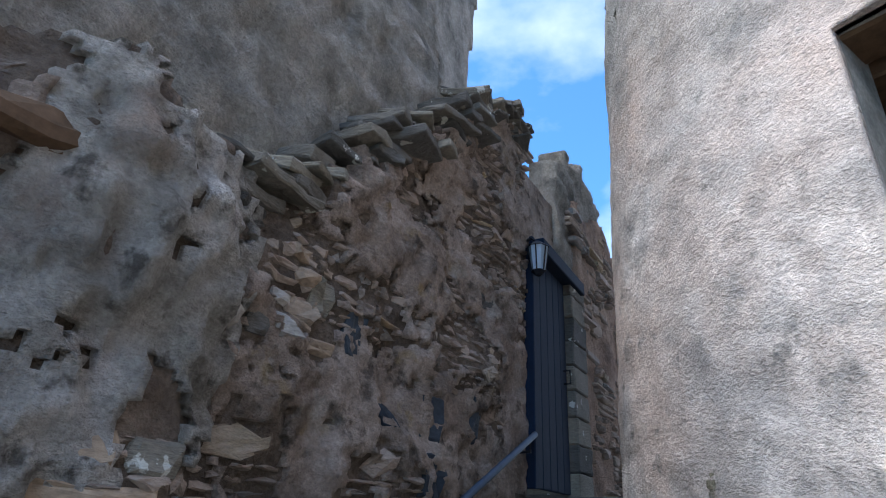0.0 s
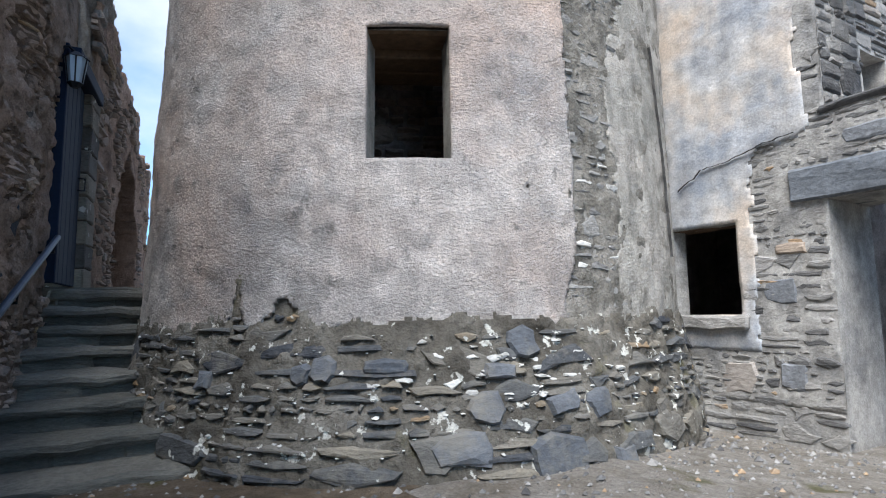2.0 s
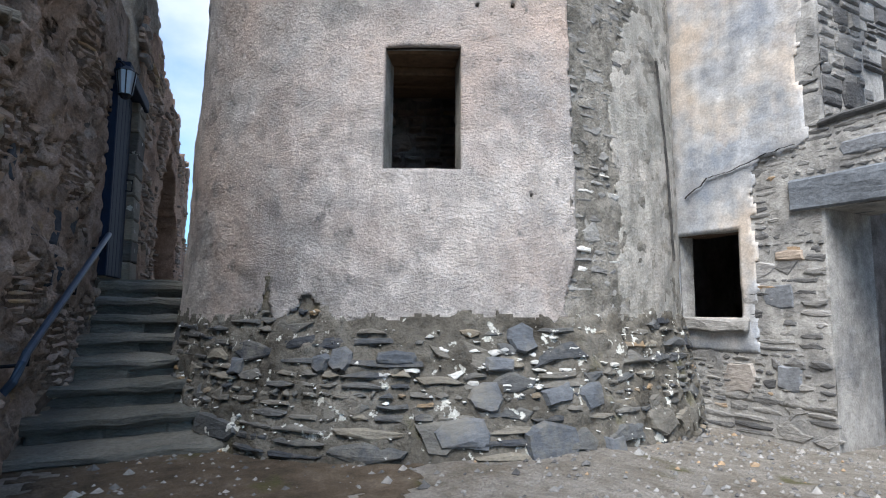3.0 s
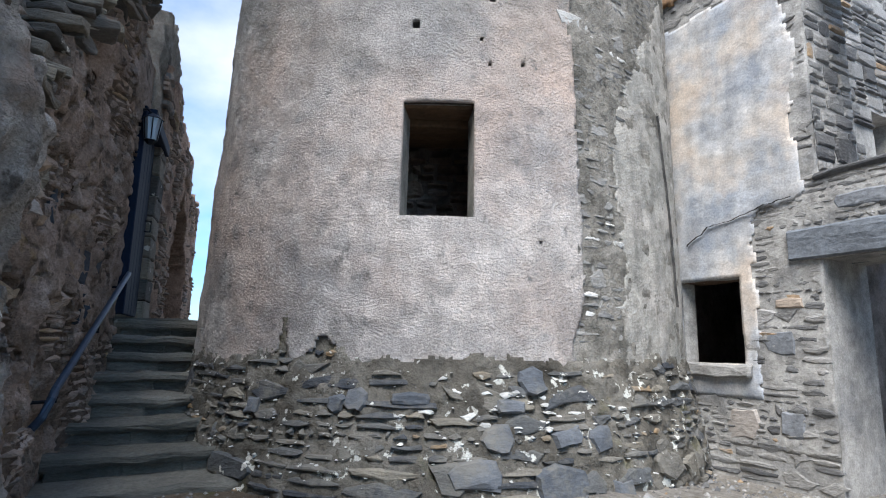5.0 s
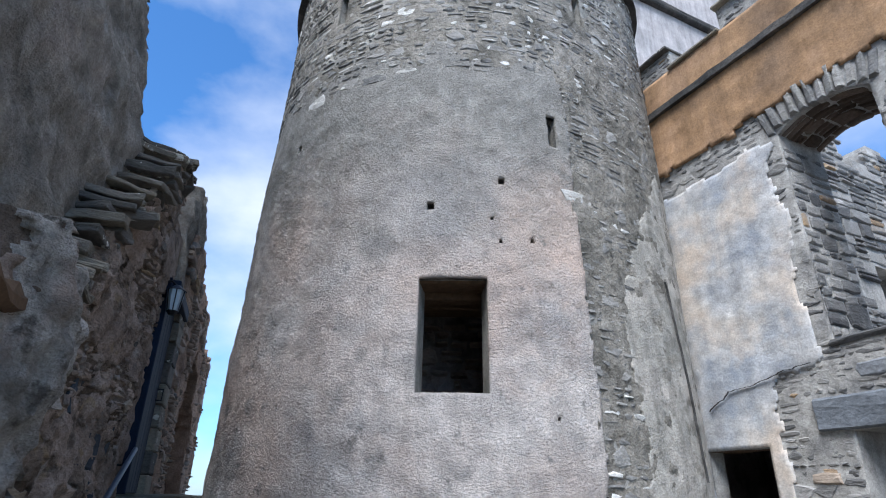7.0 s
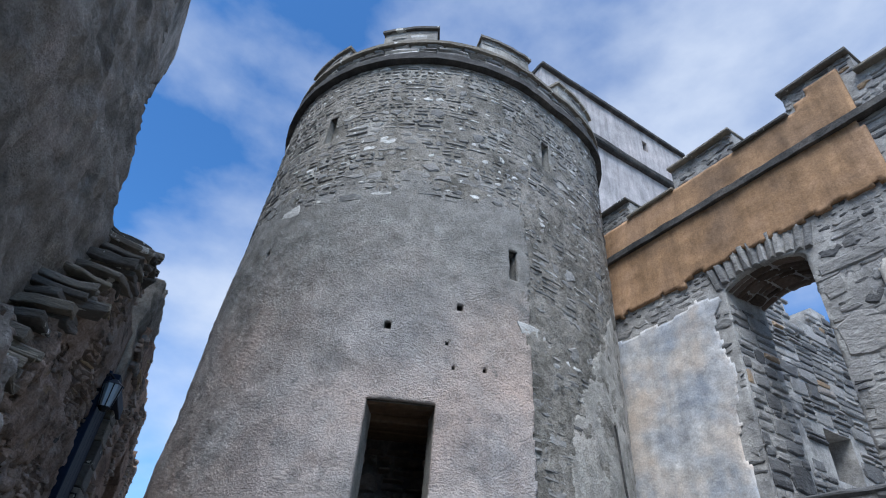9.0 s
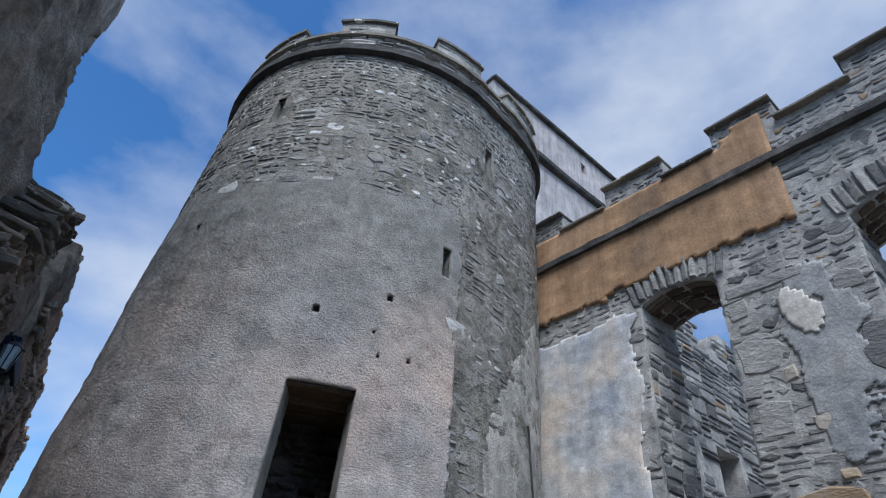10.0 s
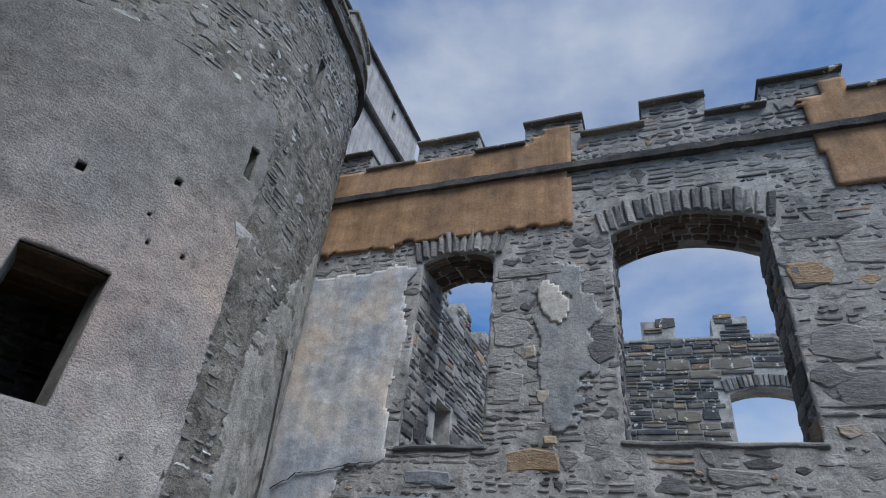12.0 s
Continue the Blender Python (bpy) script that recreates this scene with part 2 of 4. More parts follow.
M_GROUND = plaster_mat("gravel", (0.24, 0.222, 0.195), (0.17, 0.15, 0.122), (0.3, 0.282, 0.255), 2.0, 0.6, 0.0, 0.0, 4.0,
                       [((0.09, 0.085, 0.03), 1.7, 0.62, 0.72)])
M_DRIP = plaster_mat("near_black_grey", (0.07, 0.068, 0.066), (0.04, 0.04, 0.04), (0.12, 0.11, 0.1), 0, 1.5, 0.2, 0, 3)


def plain_mat(name, colour, rough, metal=0.0, spots=0.3):
    m, nt, b, co = shader(name, rough, metal)
    col = blend(nt, spots, colour, ramp(nt, tex(nt, co, 18, 6, 0.65), [(0.3, GREY(0.3)), (0.7, GREY(1.3))]), "MULTIPLY")
    nt.links.new(col, b.inputs["Base Color"])
    bump(nt, b, [(tex(nt, co, 40, 4, 0.6), 0.3, 0.004)])
    return m


M_DOOR = plain_mat("blue_paint", (0.005, 0.014, 0.036), 0.8)
M_RAIL = plain_mat("blue_grey_paint", (0.05, 0.075, 0.115), 0.45, 0.3)
M_IRON = plain_mat("black_iron", (0.015, 0.017, 0.022), 0.5, 0.4)
M_TIMBER = plain_mat("old_timber", (0.12, 0.075, 0.045), 0.85, 0, 0.6)
M_LAMP = plain_mat("lamp_glass", (0.33, 0.4, 0.48), 0.15, 0, 0.1)
M_BARE = plain_mat("pale_timber", (0.4, 0.38, 0.34), 0.8, 0, 0.4)


# ---------------------------------------------------------------- building blocks
def link(name, verts, faces, material, parent=None, smooth=False):
    me = bpy.data.meshes.new(name)
    me.from_pydata([tuple(v) for v in verts], [], faces)
    me.materials.append(material)
    if smooth:
        me.polygons.foreach_set("use_smooth", [True] * len(me.polygons))
    ob = new(name, me)
    if parent:
        ob.parent = parent
    return ob


def part(name, bm, material, parent, label=""):
    bmesh.ops.recalc_face_normals(bm, faces=bm.faces)
    me = bpy.data.meshes.new(name)
    bm.to_mesh(me)
    bm.free()
    me.materials.append(material)
    ob = new(name, me)
    ob.parent = parent
    if label:
        tagged(ob, label)
    return ob


def fuzz(x, y, z, scale, octaves=4):
    return noise.fractal(Vector((x, y, z)) * scale, 1.0, 2.0, octaves)


def lines(lo, hi, step, marks=()):
    """Grid lines from lo to hi that pass through every mark."""
    stops = sorted({lo, hi, *[m for m in marks if lo < m < hi]})
    out = []
    for a, b in zip(stops, stops[1:]):
        n = max(1, round((b - a) / step))
        out += [a + (b - a) * k / n for k in range(n)]
    return out + [hi]


def slab(name, place, us, vs, solid, relief, thick, material, warp=None, parent=None, smooth=False, back=True):
    """A wall sheet with thickness: place(u, v, out) maps to the world; cells for which solid(u, v) is false are open."""
    nu, nv = len(us), len(vs)
    front, rear = [], []
    for v in vs:
        for u in us:
            uu, vv = warp(u, v) if warp else (u, v)
            front.append(place(uu, vv, relief(uu, vv)))
            rear.append(place(uu, vv, -thick))
    full = [[solid((us[i] + us[i + 1]) / 2, (vs[j] + vs[j + 1]) / 2) for i in range(nu - 1)] for j in range(nv - 1)]
    n = len(front)
    faces = []
    at = lambda i, j: j * nu + i
    is_full = lambda i, j: 0 <= i < nu - 1 and 0 <= j < nv - 1 and full[j][i]
    for j in range(nv - 1):
        for i in range(nu - 1):
            if not full[j][i]:
                continue
            a, b, c, d = at(i, j), at(i + 1, j), at(i + 1, j + 1), at(i, j + 1)
            faces.append((a, b, c, d))
            if back:
                faces.append((n + d, n + c, n + b, n + a))
            for (p, q), ok in (((a, b), is_full(i, j - 1)), ((b, c), is_full(i + 1, j)), ((c, d), is_full(i, j + 1)), ((d, a), is_full(i - 1, j))):
                if not ok:
                    faces.append((q, p, n + p, n + q))
    used = sorted({k for f in faces for k in f})
    where = {k: i for i, k in enumerate(used)}
    both = front + rear
    return link(name, [both[k] for k in used], [tuple(where[k] for k in f) for f in faces], material, parent, smooth)


def stone_shape(place, u, v, w, h, out, rng, deep=0.03, jitter=0.16, per_u=1.0, big=False):
    """One rough stone: an uneven angular outline, a chamfered edge and a face that is not quite flat."""
    wm = w * per_u
    j = jitter * min(wm, h)
    ring = []
    for p, q, loose in ((-1, -1, 1), (0, -1, 0.5), (1, -1, 1), (1, 0, 0.5), (1, 1, 1), (0, 1, 0.5), (-1, 1, 1), (-1, 0, 0.5)):
        pull = 0.55 if loose == 1 else 0.0
        ring.append((p * wm / 2 - p * rng.uniform(0, j) * pull + rng.uniform(-0.4, 0.4) * j * (1 - pull),
                     q * h / 2 - q * rng.uniform(0, j) * pull + rng.uniform(-0.4, 0.4) * j * (1 - pull)))
    edge = min(0.016, 0.2 * min(wm, h))
    ku, kv = 1 - 2 * edge / wm, 1 - 2 * edge / h
    tu, tv = rng.uniform(-0.5, 0.5) * out, rng.uniform(-0.5, 0.5) * out
    verts = [place(u + p / per_u, v + q, -deep) for p, q in ring]
    verts += [place(u + p / per_u, v + q, out * 0.35) for p, q in ring]
    verts += [place(u + p * ku / per_u, v + q * kv, out * rng.uniform(0.8, 1.1) + tu * p / wm + tv * q / h) for p, q in ring]
    verts.append(place(u + rng.uniform(-0.2, 0.2) * w, v + rng.uniform(-0.2, 0.2) * h, out * rng.uniform(0.95, 1.25)))
    faces = []
    for k in range(8):
        l = (k + 1) % 8
        faces += [(k, l, 8 + l, 8 + k), (8 + k, 8 + l, 16 + l, 16 + k), (16 + k, 16 + l, 24)]
    return verts, faces


def rubble(place, u0, u1, v0, v1, course, ratio, ok, rng, per_u=1.0, gap=0.012):
    """Rough courses of stones: (u, v, w, h) for each, in the wall's own units; per_u: metres for one unit of u."""
    v, out = v0, []
    while v < v1:
        h = course * rng.choice((0.5, 0.7, 0.9, 1.1, 1.4, 1.8))
        u = u0 - rng.uniform(0, 0.3) / per_u
        while u < u1:
            w = h * rng.uniform(*ratio)
            wu = w / per_u
            parts = 1 if h < course * 1.05 or rng.random() < 0.4 else 2 if h < course * 1.5 else rng.choice((2, 3))
            for k in range(parts):
                hh = h / parts
                c = (u + wu / 2, v + hh * (k + 0.5) + 0.45 * course * fuzz(u * per_u, 0, v, 1.1))
                if ok(c[0], c[1], wu / 2, hh / 2):
                    out.append((*c, wu - gap / per_u, hh - gap))
            u += wu
        v += h
    return out


def trim(cells, holes, least=0.05):
    """Cuts the stones that run into an opening back to its edge."""
    out = []
    for u, v, w, h in cells:
        lo, hi = u - w / 2, u + w / 2
        for a, b, c, d in holes:
            if v + h / 2 > c and v - h / 2 < d and hi > a and lo < b:
                if v - h / 2 < d - 0.3 * h and v + h / 2 > c + 0.3 * h:
                    if a - lo >= hi - b:
                        hi = min(hi, a - 0.004)
                    else:
                        lo = max(lo, b + 0.004)
        if hi - lo > least:
            out.append(((lo + hi) / 2, v, hi - lo, h))
    return out


def lay(name, place, cells, near, material, joined, parent, out, rng, deep=0.03, jitter=0.16, limit=290, per_u=1.0):
    """The stones nearest to the camera's way are pieces of their own, the rest is one mesh."""
    cells = sorted(cells, key=lambda c: near(c[0], c[1]))
    for c in cells[:limit]:
        vs, fs = stone_shape(place, *c, out * rng.uniform(0.4, 1.3), rng, deep, jitter, per_u)
        link(name, vs, fs, material, parent)
    if len(cells) > limit:
        verts, faces = [], []
        for c in cells[limit:]:
            vs, fs = stone_shape(place, *c, out * rng.uniform(0.4, 1.3), rng, deep, jitter, per_u)
            n = len(verts)
            verts += vs
            faces += [tuple(k + n for k in f) for f in fs]
        tagged(link(name + "s_beyond", verts, faces, joined, parent), kind="stuff")


def box(bm, lo, hi, turn=None):
    m = Matrix.Translation([(a + b) / 2 for a, b in zip(lo, hi)]) @ Matrix.Diagonal([b - a for a, b in zip(lo, hi)] + [1])
    if turn is not None:
        m = turn @ m
    return bmesh.ops.create_cube(bm, size=1.0, matrix=m)["verts"]


def rough_box(lo, hi, rng, amount=0.015, cuts=3, bevel=0.012, turn=None):
    bm = bmesh.new()
    box(bm, lo, hi, turn)
    bmesh.ops.bevel(bm, geom=list(bm.edges), offset=bevel, segments=1, affect="EDGES")
    bmesh.ops.subdivide_edges(bm, edges=[e for e in bm.edges if e.calc_length() > 0.12], cuts=cuts, use_grid_fill=True)
    s = rng.uniform(0, 50)
    for v in bm.verts:
        v.co += Vector((fuzz(v.co.x + s, v.co.y, v.co.z, 5), fuzz(v.co.x, v.co.y + s, v.co.z, 5), fuzz(v.co.x, v.co.y, v.co.z + s, 5))) * amount
    return bm


def tube(points, radius, segments=10):
    bm = bmesh.new()
    rings = []
    pts = [Vector(p) for p in points]
    for k, p in enumerate(pts):
        d = (pts[min(k + 1, len(pts) - 1)] - pts[max(k - 1, 0)]).normalized()
        side = d.cross(Vector((0, 0, 1)) if abs(d.z) < 0.9 else Vector((1, 0, 0))).normalized()
        up = side.cross(d)
        rings.append([bm.verts.new(p + (side * math.cos(a) + up * math.sin(a)) * radius) for a in [2 * math.pi * i / segments for i in range(segments)]])
    for a, b in zip(rings, rings[1:]):
        for i in range(segments):
            bm.faces.new((a[i], a[(i + 1) % segments], b[(i + 1) % segments], b[i]))
    bm.faces.new(rings[0])
    bm.faces.new(rings[-1])
    return bm


def holder(name, label, category="", kind="", group=""):
    return tagged(new(name), label, category, group, kind)


# ---------------------------------------------------------------- ground
def ground_z(x, y):
    near = 0.2 - 0.07 * max(0.0, min(1.0, (-y - 3.2) / 1.6)) - 0.2 * max(0.0, min(1.0, (y + 2.2) / 2.2))
    return near + 0.03 * fuzz(x, y, 0, 0.9) + 0.012 * fuzz(x, y, 3, 6)


gx = lines(-9, 9, 0.09, ())
gy = lines(-6.2, 1.6, 0.09, ())
gv = [(x, y, ground_z(x, y)) for y in gy for x in gx]
gf = [(j * len(gx) + i, j * len(gx) + i + 1, (j + 1) * len(gx) + i + 1, (j + 1) * len(gx) + i) for j in range(len(gy) - 1) for i in range(len(gx) - 1)]
n0 = len(gv)
gv += [(-900, -900, 0.0), (900, -900, 0.0), (900, 900, 0.0), (-900, 900, 0.0)]
nx, ny = len(gx), len(gy)
low = [i for i in range(nx)]
high = [(ny - 1) * nx + i for i in range(nx)]
west = [j * nx for j in range(ny)]
east = [j * nx + nx - 1 for j in range(ny)]
gf += [tuple([n0, n0 + 1] + low[::-1]), tuple([n0 + 1, n0 + 2] + east[::-1]), tuple([n0 + 2, n0 + 3] + high), tuple([n0 + 3, n0] + west)]
tagged(link("ground", gv, gf, M_GROUND, None, True), "trodden gravel and bare earth of a castle yard", "ground", kind="structure")

# ---------------------------------------------------------------- round tower
TX, TY, TR, TB = -3.144, -2.03, 2.589, 0.039
rng = random.Random(5)


def ease(lo, hi, t):
    t = max(0.0, min(1.0, (t - lo) / (hi - lo)))
    return t * t * (3 - 2 * t)


def on_tower(a, z, out):
    r = TR - TB * z + out + (0.06 + 0.03 * z) * ease(8, 48, a)
    return (TX + r * math.cos(radians(a)), TY + r * math.sin(radians(a)), z)


TWIN = (-34.5, -21.6, 2.115, 3.045)
PUTLOGS = [(-18.1, 3.99), (-12.2, 3.42), (-32.7, 3.72), (-20.3, 3.61), (-18.7, 3.39), (-9.6, 1.95), (-70.4, 4.75)]
SLITS = [(-6.4, -4.0, 4.47, 4.84), (-63.2, -60.2, 6.34, 6.82), (7.7, 10.9, 6.4, 6.88)]

HOLES_T = [(a - s, a + s, z - 0.05 * s, z + 0.05 * s) for (a, z), s in zip(PUTLOGS, (0.7, 0.4, 0.75, 0.35, 0.35, 0.3, 0.8))]


def tower_open(a, z):
    return any(a0 < a < a1 and z0 < z < z1 for a0, a1, z0, z1 in [TWIN, *SLITS, *HOLES_T])


tower = holder("round_tower", "battered round stone tower with pale roughcast and bare rubble top", "tower")
ta = lines(-180, 180, 3.0, [m for s in [TWIN, *SLITS, *HOLES_T] for m in s[:2]])
tz = lines(0.0, 8.08, 0.3, [m for s in [TWIN, *SLITS, *HOLES_T] for m in s[2:]])
slab("wall", on_tower, ta, tz, lambda a, z: not tower_open(a, z) and not (z < 2.2 and 30 < a < 75 and on_tower(a, z, 0)[1] > 0.15), lambda a, z: 0.0, 0.3, M_MORTAR_T, None, tower)
CW, SW = math.cos(radians(-28.1)), math.sin(radians(-28.1))
on_cross = lambda u, z, o: (TX + (1.2 + o) * CW - u * SW, TY + (1.2 + o) * SW + u * CW, z)
slab("cross_wall", on_cross, lines(-1.75, 1.75, 0.07), lines(0.2, 6.8, 0.07), lambda u, z: True, lambda u, z: 0.06 * fuzz(u, 0, z, 4) + 0.03 * fuzz(u, 5, z, 11), 0.3, M_DARKP, None, tower)
# unseen cap added to block sky light, left open on the window side
bm = bmesh.new()
for x0, x1, y0, y1 in ((-1.25, 1.25, -1.25, 1.25), (-1.7, -1.255, -0.7, 0.7), (-0.7, 0.7, 1.255, 1.7), (-0.7, 0.7, -1.7, -1.255)):
    box(bm, (x0, y0, 7.45), (x1, y1, 7.55), Matrix.Translation((TX, TY, 0)) @ Matrix.Rotation(radians(-28.1), 4, "Z"))
part("shade_cap", bm, M_DARKP, tower, "unseen cap added inside the parapet to darken the tower")
cells = rubble(on_cross, -1.2, 1.2, 1.4, 3.4, 0.12, (1.0, 2.6), lambda *k: rng.random() < 0.7, rng, 1.0, 0.03)
lay("stone", on_cross, cells, lambda u, z: 3, M_LEFT, M_LEFT_J, tower, 0.09, rng, 0.04, 0.35, 0)

# roughcast coat, broken along its lower edge and along the bare strip
def coat_low(a):
    return 1.0 + 0.3 * math.exp(-((a + 54.5) / 1.1) ** 2) + 0.18 * math.exp(-((a + 46.3) / 2.8) ** 2) + 0.10 * fuzz(a * 0.05, 1.3, 0, 1.6) + 0.05 * fuzz(a * 0.3, 5, 0, 1.5)


def strip_left(z):
    return -0.9 - 3.0 * ease(1.6, 1.1, z) + 0.7 * fuzz(z, 2, 2, 2.3) + 0.5 * fuzz(z, 4, 2, 9)


def coat_high(a):
    return 5.62 + 0.25 * fuzz(a * 0.03, 4.1, 0, 1.4) + 0.08 * fuzz(a * 0.25, 9, 0, 2)


def coat_relief(a, z):
    x, y, _ = on_tower(a, z, 0)
    return 0.028 + 0.02 * fuzz(x, y, z, 1.2) + 0.012 * fuzz(x, y, z, 7, 5) + 0.004 * noise.noise(Vector((x, y, z)) * 38)


ca = lines(-125, 4, 0.5, [m for s in [TWIN, *SLITS, *HOLES_T] for m in s[:2]])
cz = lines(0.85, 6.5, 0.03, [m for s in [TWIN, *SLITS, *HOLES_T] for m in s[2:]])
slab("roughcast_coat", on_tower, ca, cz,
     lambda a, z: coat_low(a) < z < coat_high(a) + 0.5 * fuzz(a * 0.055, 8, z, 2.2) and a < strip_left(z) and not tower_open(a, z), lambda a, z: coat_relief(a, z) * (1 - 0.75 * ease(4.6, 5.6, z)), 0.03, M_STUCCO, None, tower, True, False)

# smooth fillet of plaster where the tower meets the hall wall
def worn(inside, u, v, du, dv):
    """Thins a coat towards its broken edge: 0 at the edge, 1 well inside."""
    return sum(inside(u + p * du, v + q * dv) for p, q in ((1, 0), (-1, 0), (0, 1), (0, -1), (2, 0), (-2, 0), (0, 2), (0, -2), (3, 2), (-3, -2))) / 10


def fillet_in(a, z):
    return a > 9.5 + 12 * max(0, z - 3.0) ** 1.2 + 2.0 * fuzz(z, 7, 1, 1.5) + 0.8 * fuzz(z, 3, a * 0.05, 6) and z < 5.0 + 0.3 * fuzz(a * 0.1, 0, 3, 2) and z > 1.0 + 0.08 * fuzz(a * 0.2, 3, 3, 2) and on_tower(a, z, 0)[1] < 0.1


slab("plaster_fillet", on_tower, lines(5, 56, 0.5), lines(0.95, 5.3, 0.025), fillet_in,
     lambda a, z: 0.008 + 0.012 * worn(fillet_in, a, z, 0.8, 0.04) + 0.012 * fuzz(a * 0.05, z, 0, 4), 0.04, M_FILLET, None, tower, True, False)


def strip_ok(a, z, da, dz):
    if tower_open(a, z) or any(tower_open(a + s * da, z + t * dz) for s in (-1, 1) for t in (-1, 1)):
        return False
    if z > 5.2:
        return z > coat_high(a) - 0.3 or a > strip_left(z)
    return a > strip_left(z) - 0.5 and a < 50 and (a < 10 + 12 * max(0, z - 2.9) or z > 4.9)


slab("mortar_bed", on_tower, lines(-7, 54, 0.5, [m for s in SLITS for m in s[:2]]), lines(1.0, 5.9, 0.025, [m for s in SLITS for m in s[2:]]), lambda a, z: a > strip_left(z) - 1.0 and not tower_open(a, z) and on_tower(a, z, 0)[1] < 0.1,
     lambda a, z: 0.012 + 0.016 * fuzz(a * 0.05, 3, z, 3.4, 4) + 0.009 * fuzz(a * 0.05, 6, z, 13, 4), 0.03, M_BED_T, None, tower, True, False)
cells = rubble(on_tower, -5, 50, 1.1, 5.2, 0.10, (1.0, 2.6), strip_ok, rng, 0.044, 0.03)
lay("stone", on_tower, cells, lambda a, z: abs(a - 6) * 0.1 + abs(z - 2.5), M_TOW, M_TOW_J, tower, 0.015, rng, 0.03, 0.9, 240, 0.044)
slab("mortar_bed", on_tower, lines(-128, 54, 0.8, [m for s in [*SLITS, *HOLES_T] for m in s[:2]]), lines(5.1, 7.67, 0.035, [m for s in [*SLITS, *HOLES_T] for m in s[2:]]), lambda a, z: z > coat_high(a) - 0.35 and not tower_open(a, z),
     lambda a, z: 0.004 + 0.012 * fuzz(a * 0.045, 2, z, 2.8, 4) + 0.006 * fuzz(a * 0.045, 6, z, 11, 4), 0.02, M_BED_T, None, tower, True, False)
cells = rubble(on_tower, -128, 52, 5.2, 7.66, 0.10, (0.8, 2.0), strip_ok, rng, 0.042, 0.028)
lay("stone", on_tower, cells, lambda a, z: 5, M_TOW, M_TOW_J, tower, 0.014, rng, 0.03, 0.75, 0, 0.042)

# string course, parapet and merlons
def band(name, z0, z1, out, a0, a1, material, parent, step=3.0, wob=0.012):
    return slab(name, on_tower, lines(a0, a1, step), [z0, (z0 + z1) / 2, z1], lambda a, z: True,
                lambda a, z: out + wob * fuzz(a * 0.2, z * 3, 0, 2.5), 0.3, material, None, parent)


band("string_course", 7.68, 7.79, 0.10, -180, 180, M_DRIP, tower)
cells = rubble(on_tower, -130, 60, 7.79, 8.08, 0.10, (1.8, 4.0), lambda *k: True, rng, 0.042, 0.02)
lay("stone", on_tower, cells, lambda a, z: 5, M_TOW, M_TOW_J, tower, 0.04, rng, 0.03, 0.3, 0, 0.042)
band("coping", 8.07, 8.13, 0.08, -180, 180, M_SLATE, tower)
for a0, a1, top in ((-50.4, -31.5, 8.45), (-86, -65, 8.42), (-15.8, 3.7, 8.45), (19, 39, 8.48), (-122, -102, 8.45), (65, 85, 8.45), (105, 125, 8.45), (145, 165, 8.45)):
    mer = slab("merlon", on_tower, lines(a0, a1, 2.5), lines(8.12, top, 0.12), lambda a, z: True, lambda a, z: 0.015, 0.45, M_MORTAR_T, None, tower)
    cells = rubble(on_tower, a0, a1, 8.14, top - 0.03, 0.10, (1.8, 3.6), lambda a, z, da, dz: a0 < a - da * 0.8 and a + da * 0.8 < a1, rng, 0.042, 0.02)
    lay("stone", on_tower, cells, lambda a, z: 5, M_TOW, M_TOW_J, mer, 0.03, rng, 0.03, 0.3, 40, 0.042)
    slab("cap", on_tower, lines(a0 - 0.6, a1 + 0.6, 3), [top, top + 0.05], lambda a, z: True, lambda a, z: 0.06 + 0.01 * fuzz(a, 0, 0, 0.3), 0.5, M_SLATE, None, mer)

# window lintels inside the opening
for k in range(3):
    bm = rough_box((-0.42, 0.05 + 0.27 * k, 0), (0.42, 0.30 + 0.27 * k, 0.14), rng, 0.012)
    mid = on_tower(-28.1, 3.0, 0.0)
    bm.transform(Matrix.Translation((mid[0], mid[1], 3.02 - 0.05 * (k > 0))) @ Matrix.Rotation(radians(-28.1 - 90), 4, "Z") @ Matrix.Rotation(radians(180), 4, "Z") @ Matrix.Rotation(radians(0), 4, "X"))
    part("lintel", bm, M_TIMBER, tower, "brown timber lintel")

# ---------------------------------------------------------------- boulder footing of the tower
def on_base(a, z, out):
    flare = 0.02 + 0.42 * max(0.0, min(1.0, (1.12 - z) / 0.95)) * (0.35 + 0.65 * math.exp(-((a + 24) / 32) ** 2))
    return on_tower(a, z, flare + out)


footing = holder("wall_footing", "spreading boulder footing of the tower, mortared and spotted with white lichen", kind="structure")
slab("bed", on_base, lines(-98, 58, 0.55), lines(-0.1, 1.4, 0.024), lambda a, z: z < coat_low(a) + 0.07,
     lambda a, z: 0.035 * fuzz(a * 0.05, 0, z, 5, 5) + 0.02 * fuzz(a * 0.05, 4, z, 16, 4), 0.1, M_MORTAR_B, None, footing, True, False)
cells = rubble(on_base, -96, 56, 0.0, 1.08, 0.12, (1.0, 2.6), lambda a, z, da, dz: z < coat_low(a) - 0.02 and rng.random() < 0.9, rng, 0.047, 0.026)
lay("boulder", on_base, cells, lambda a, z: abs(a + 20), M_BASE, M_BASE_J, footing, 0.026, rng, 0.05, 0.9, 295, 0.047)
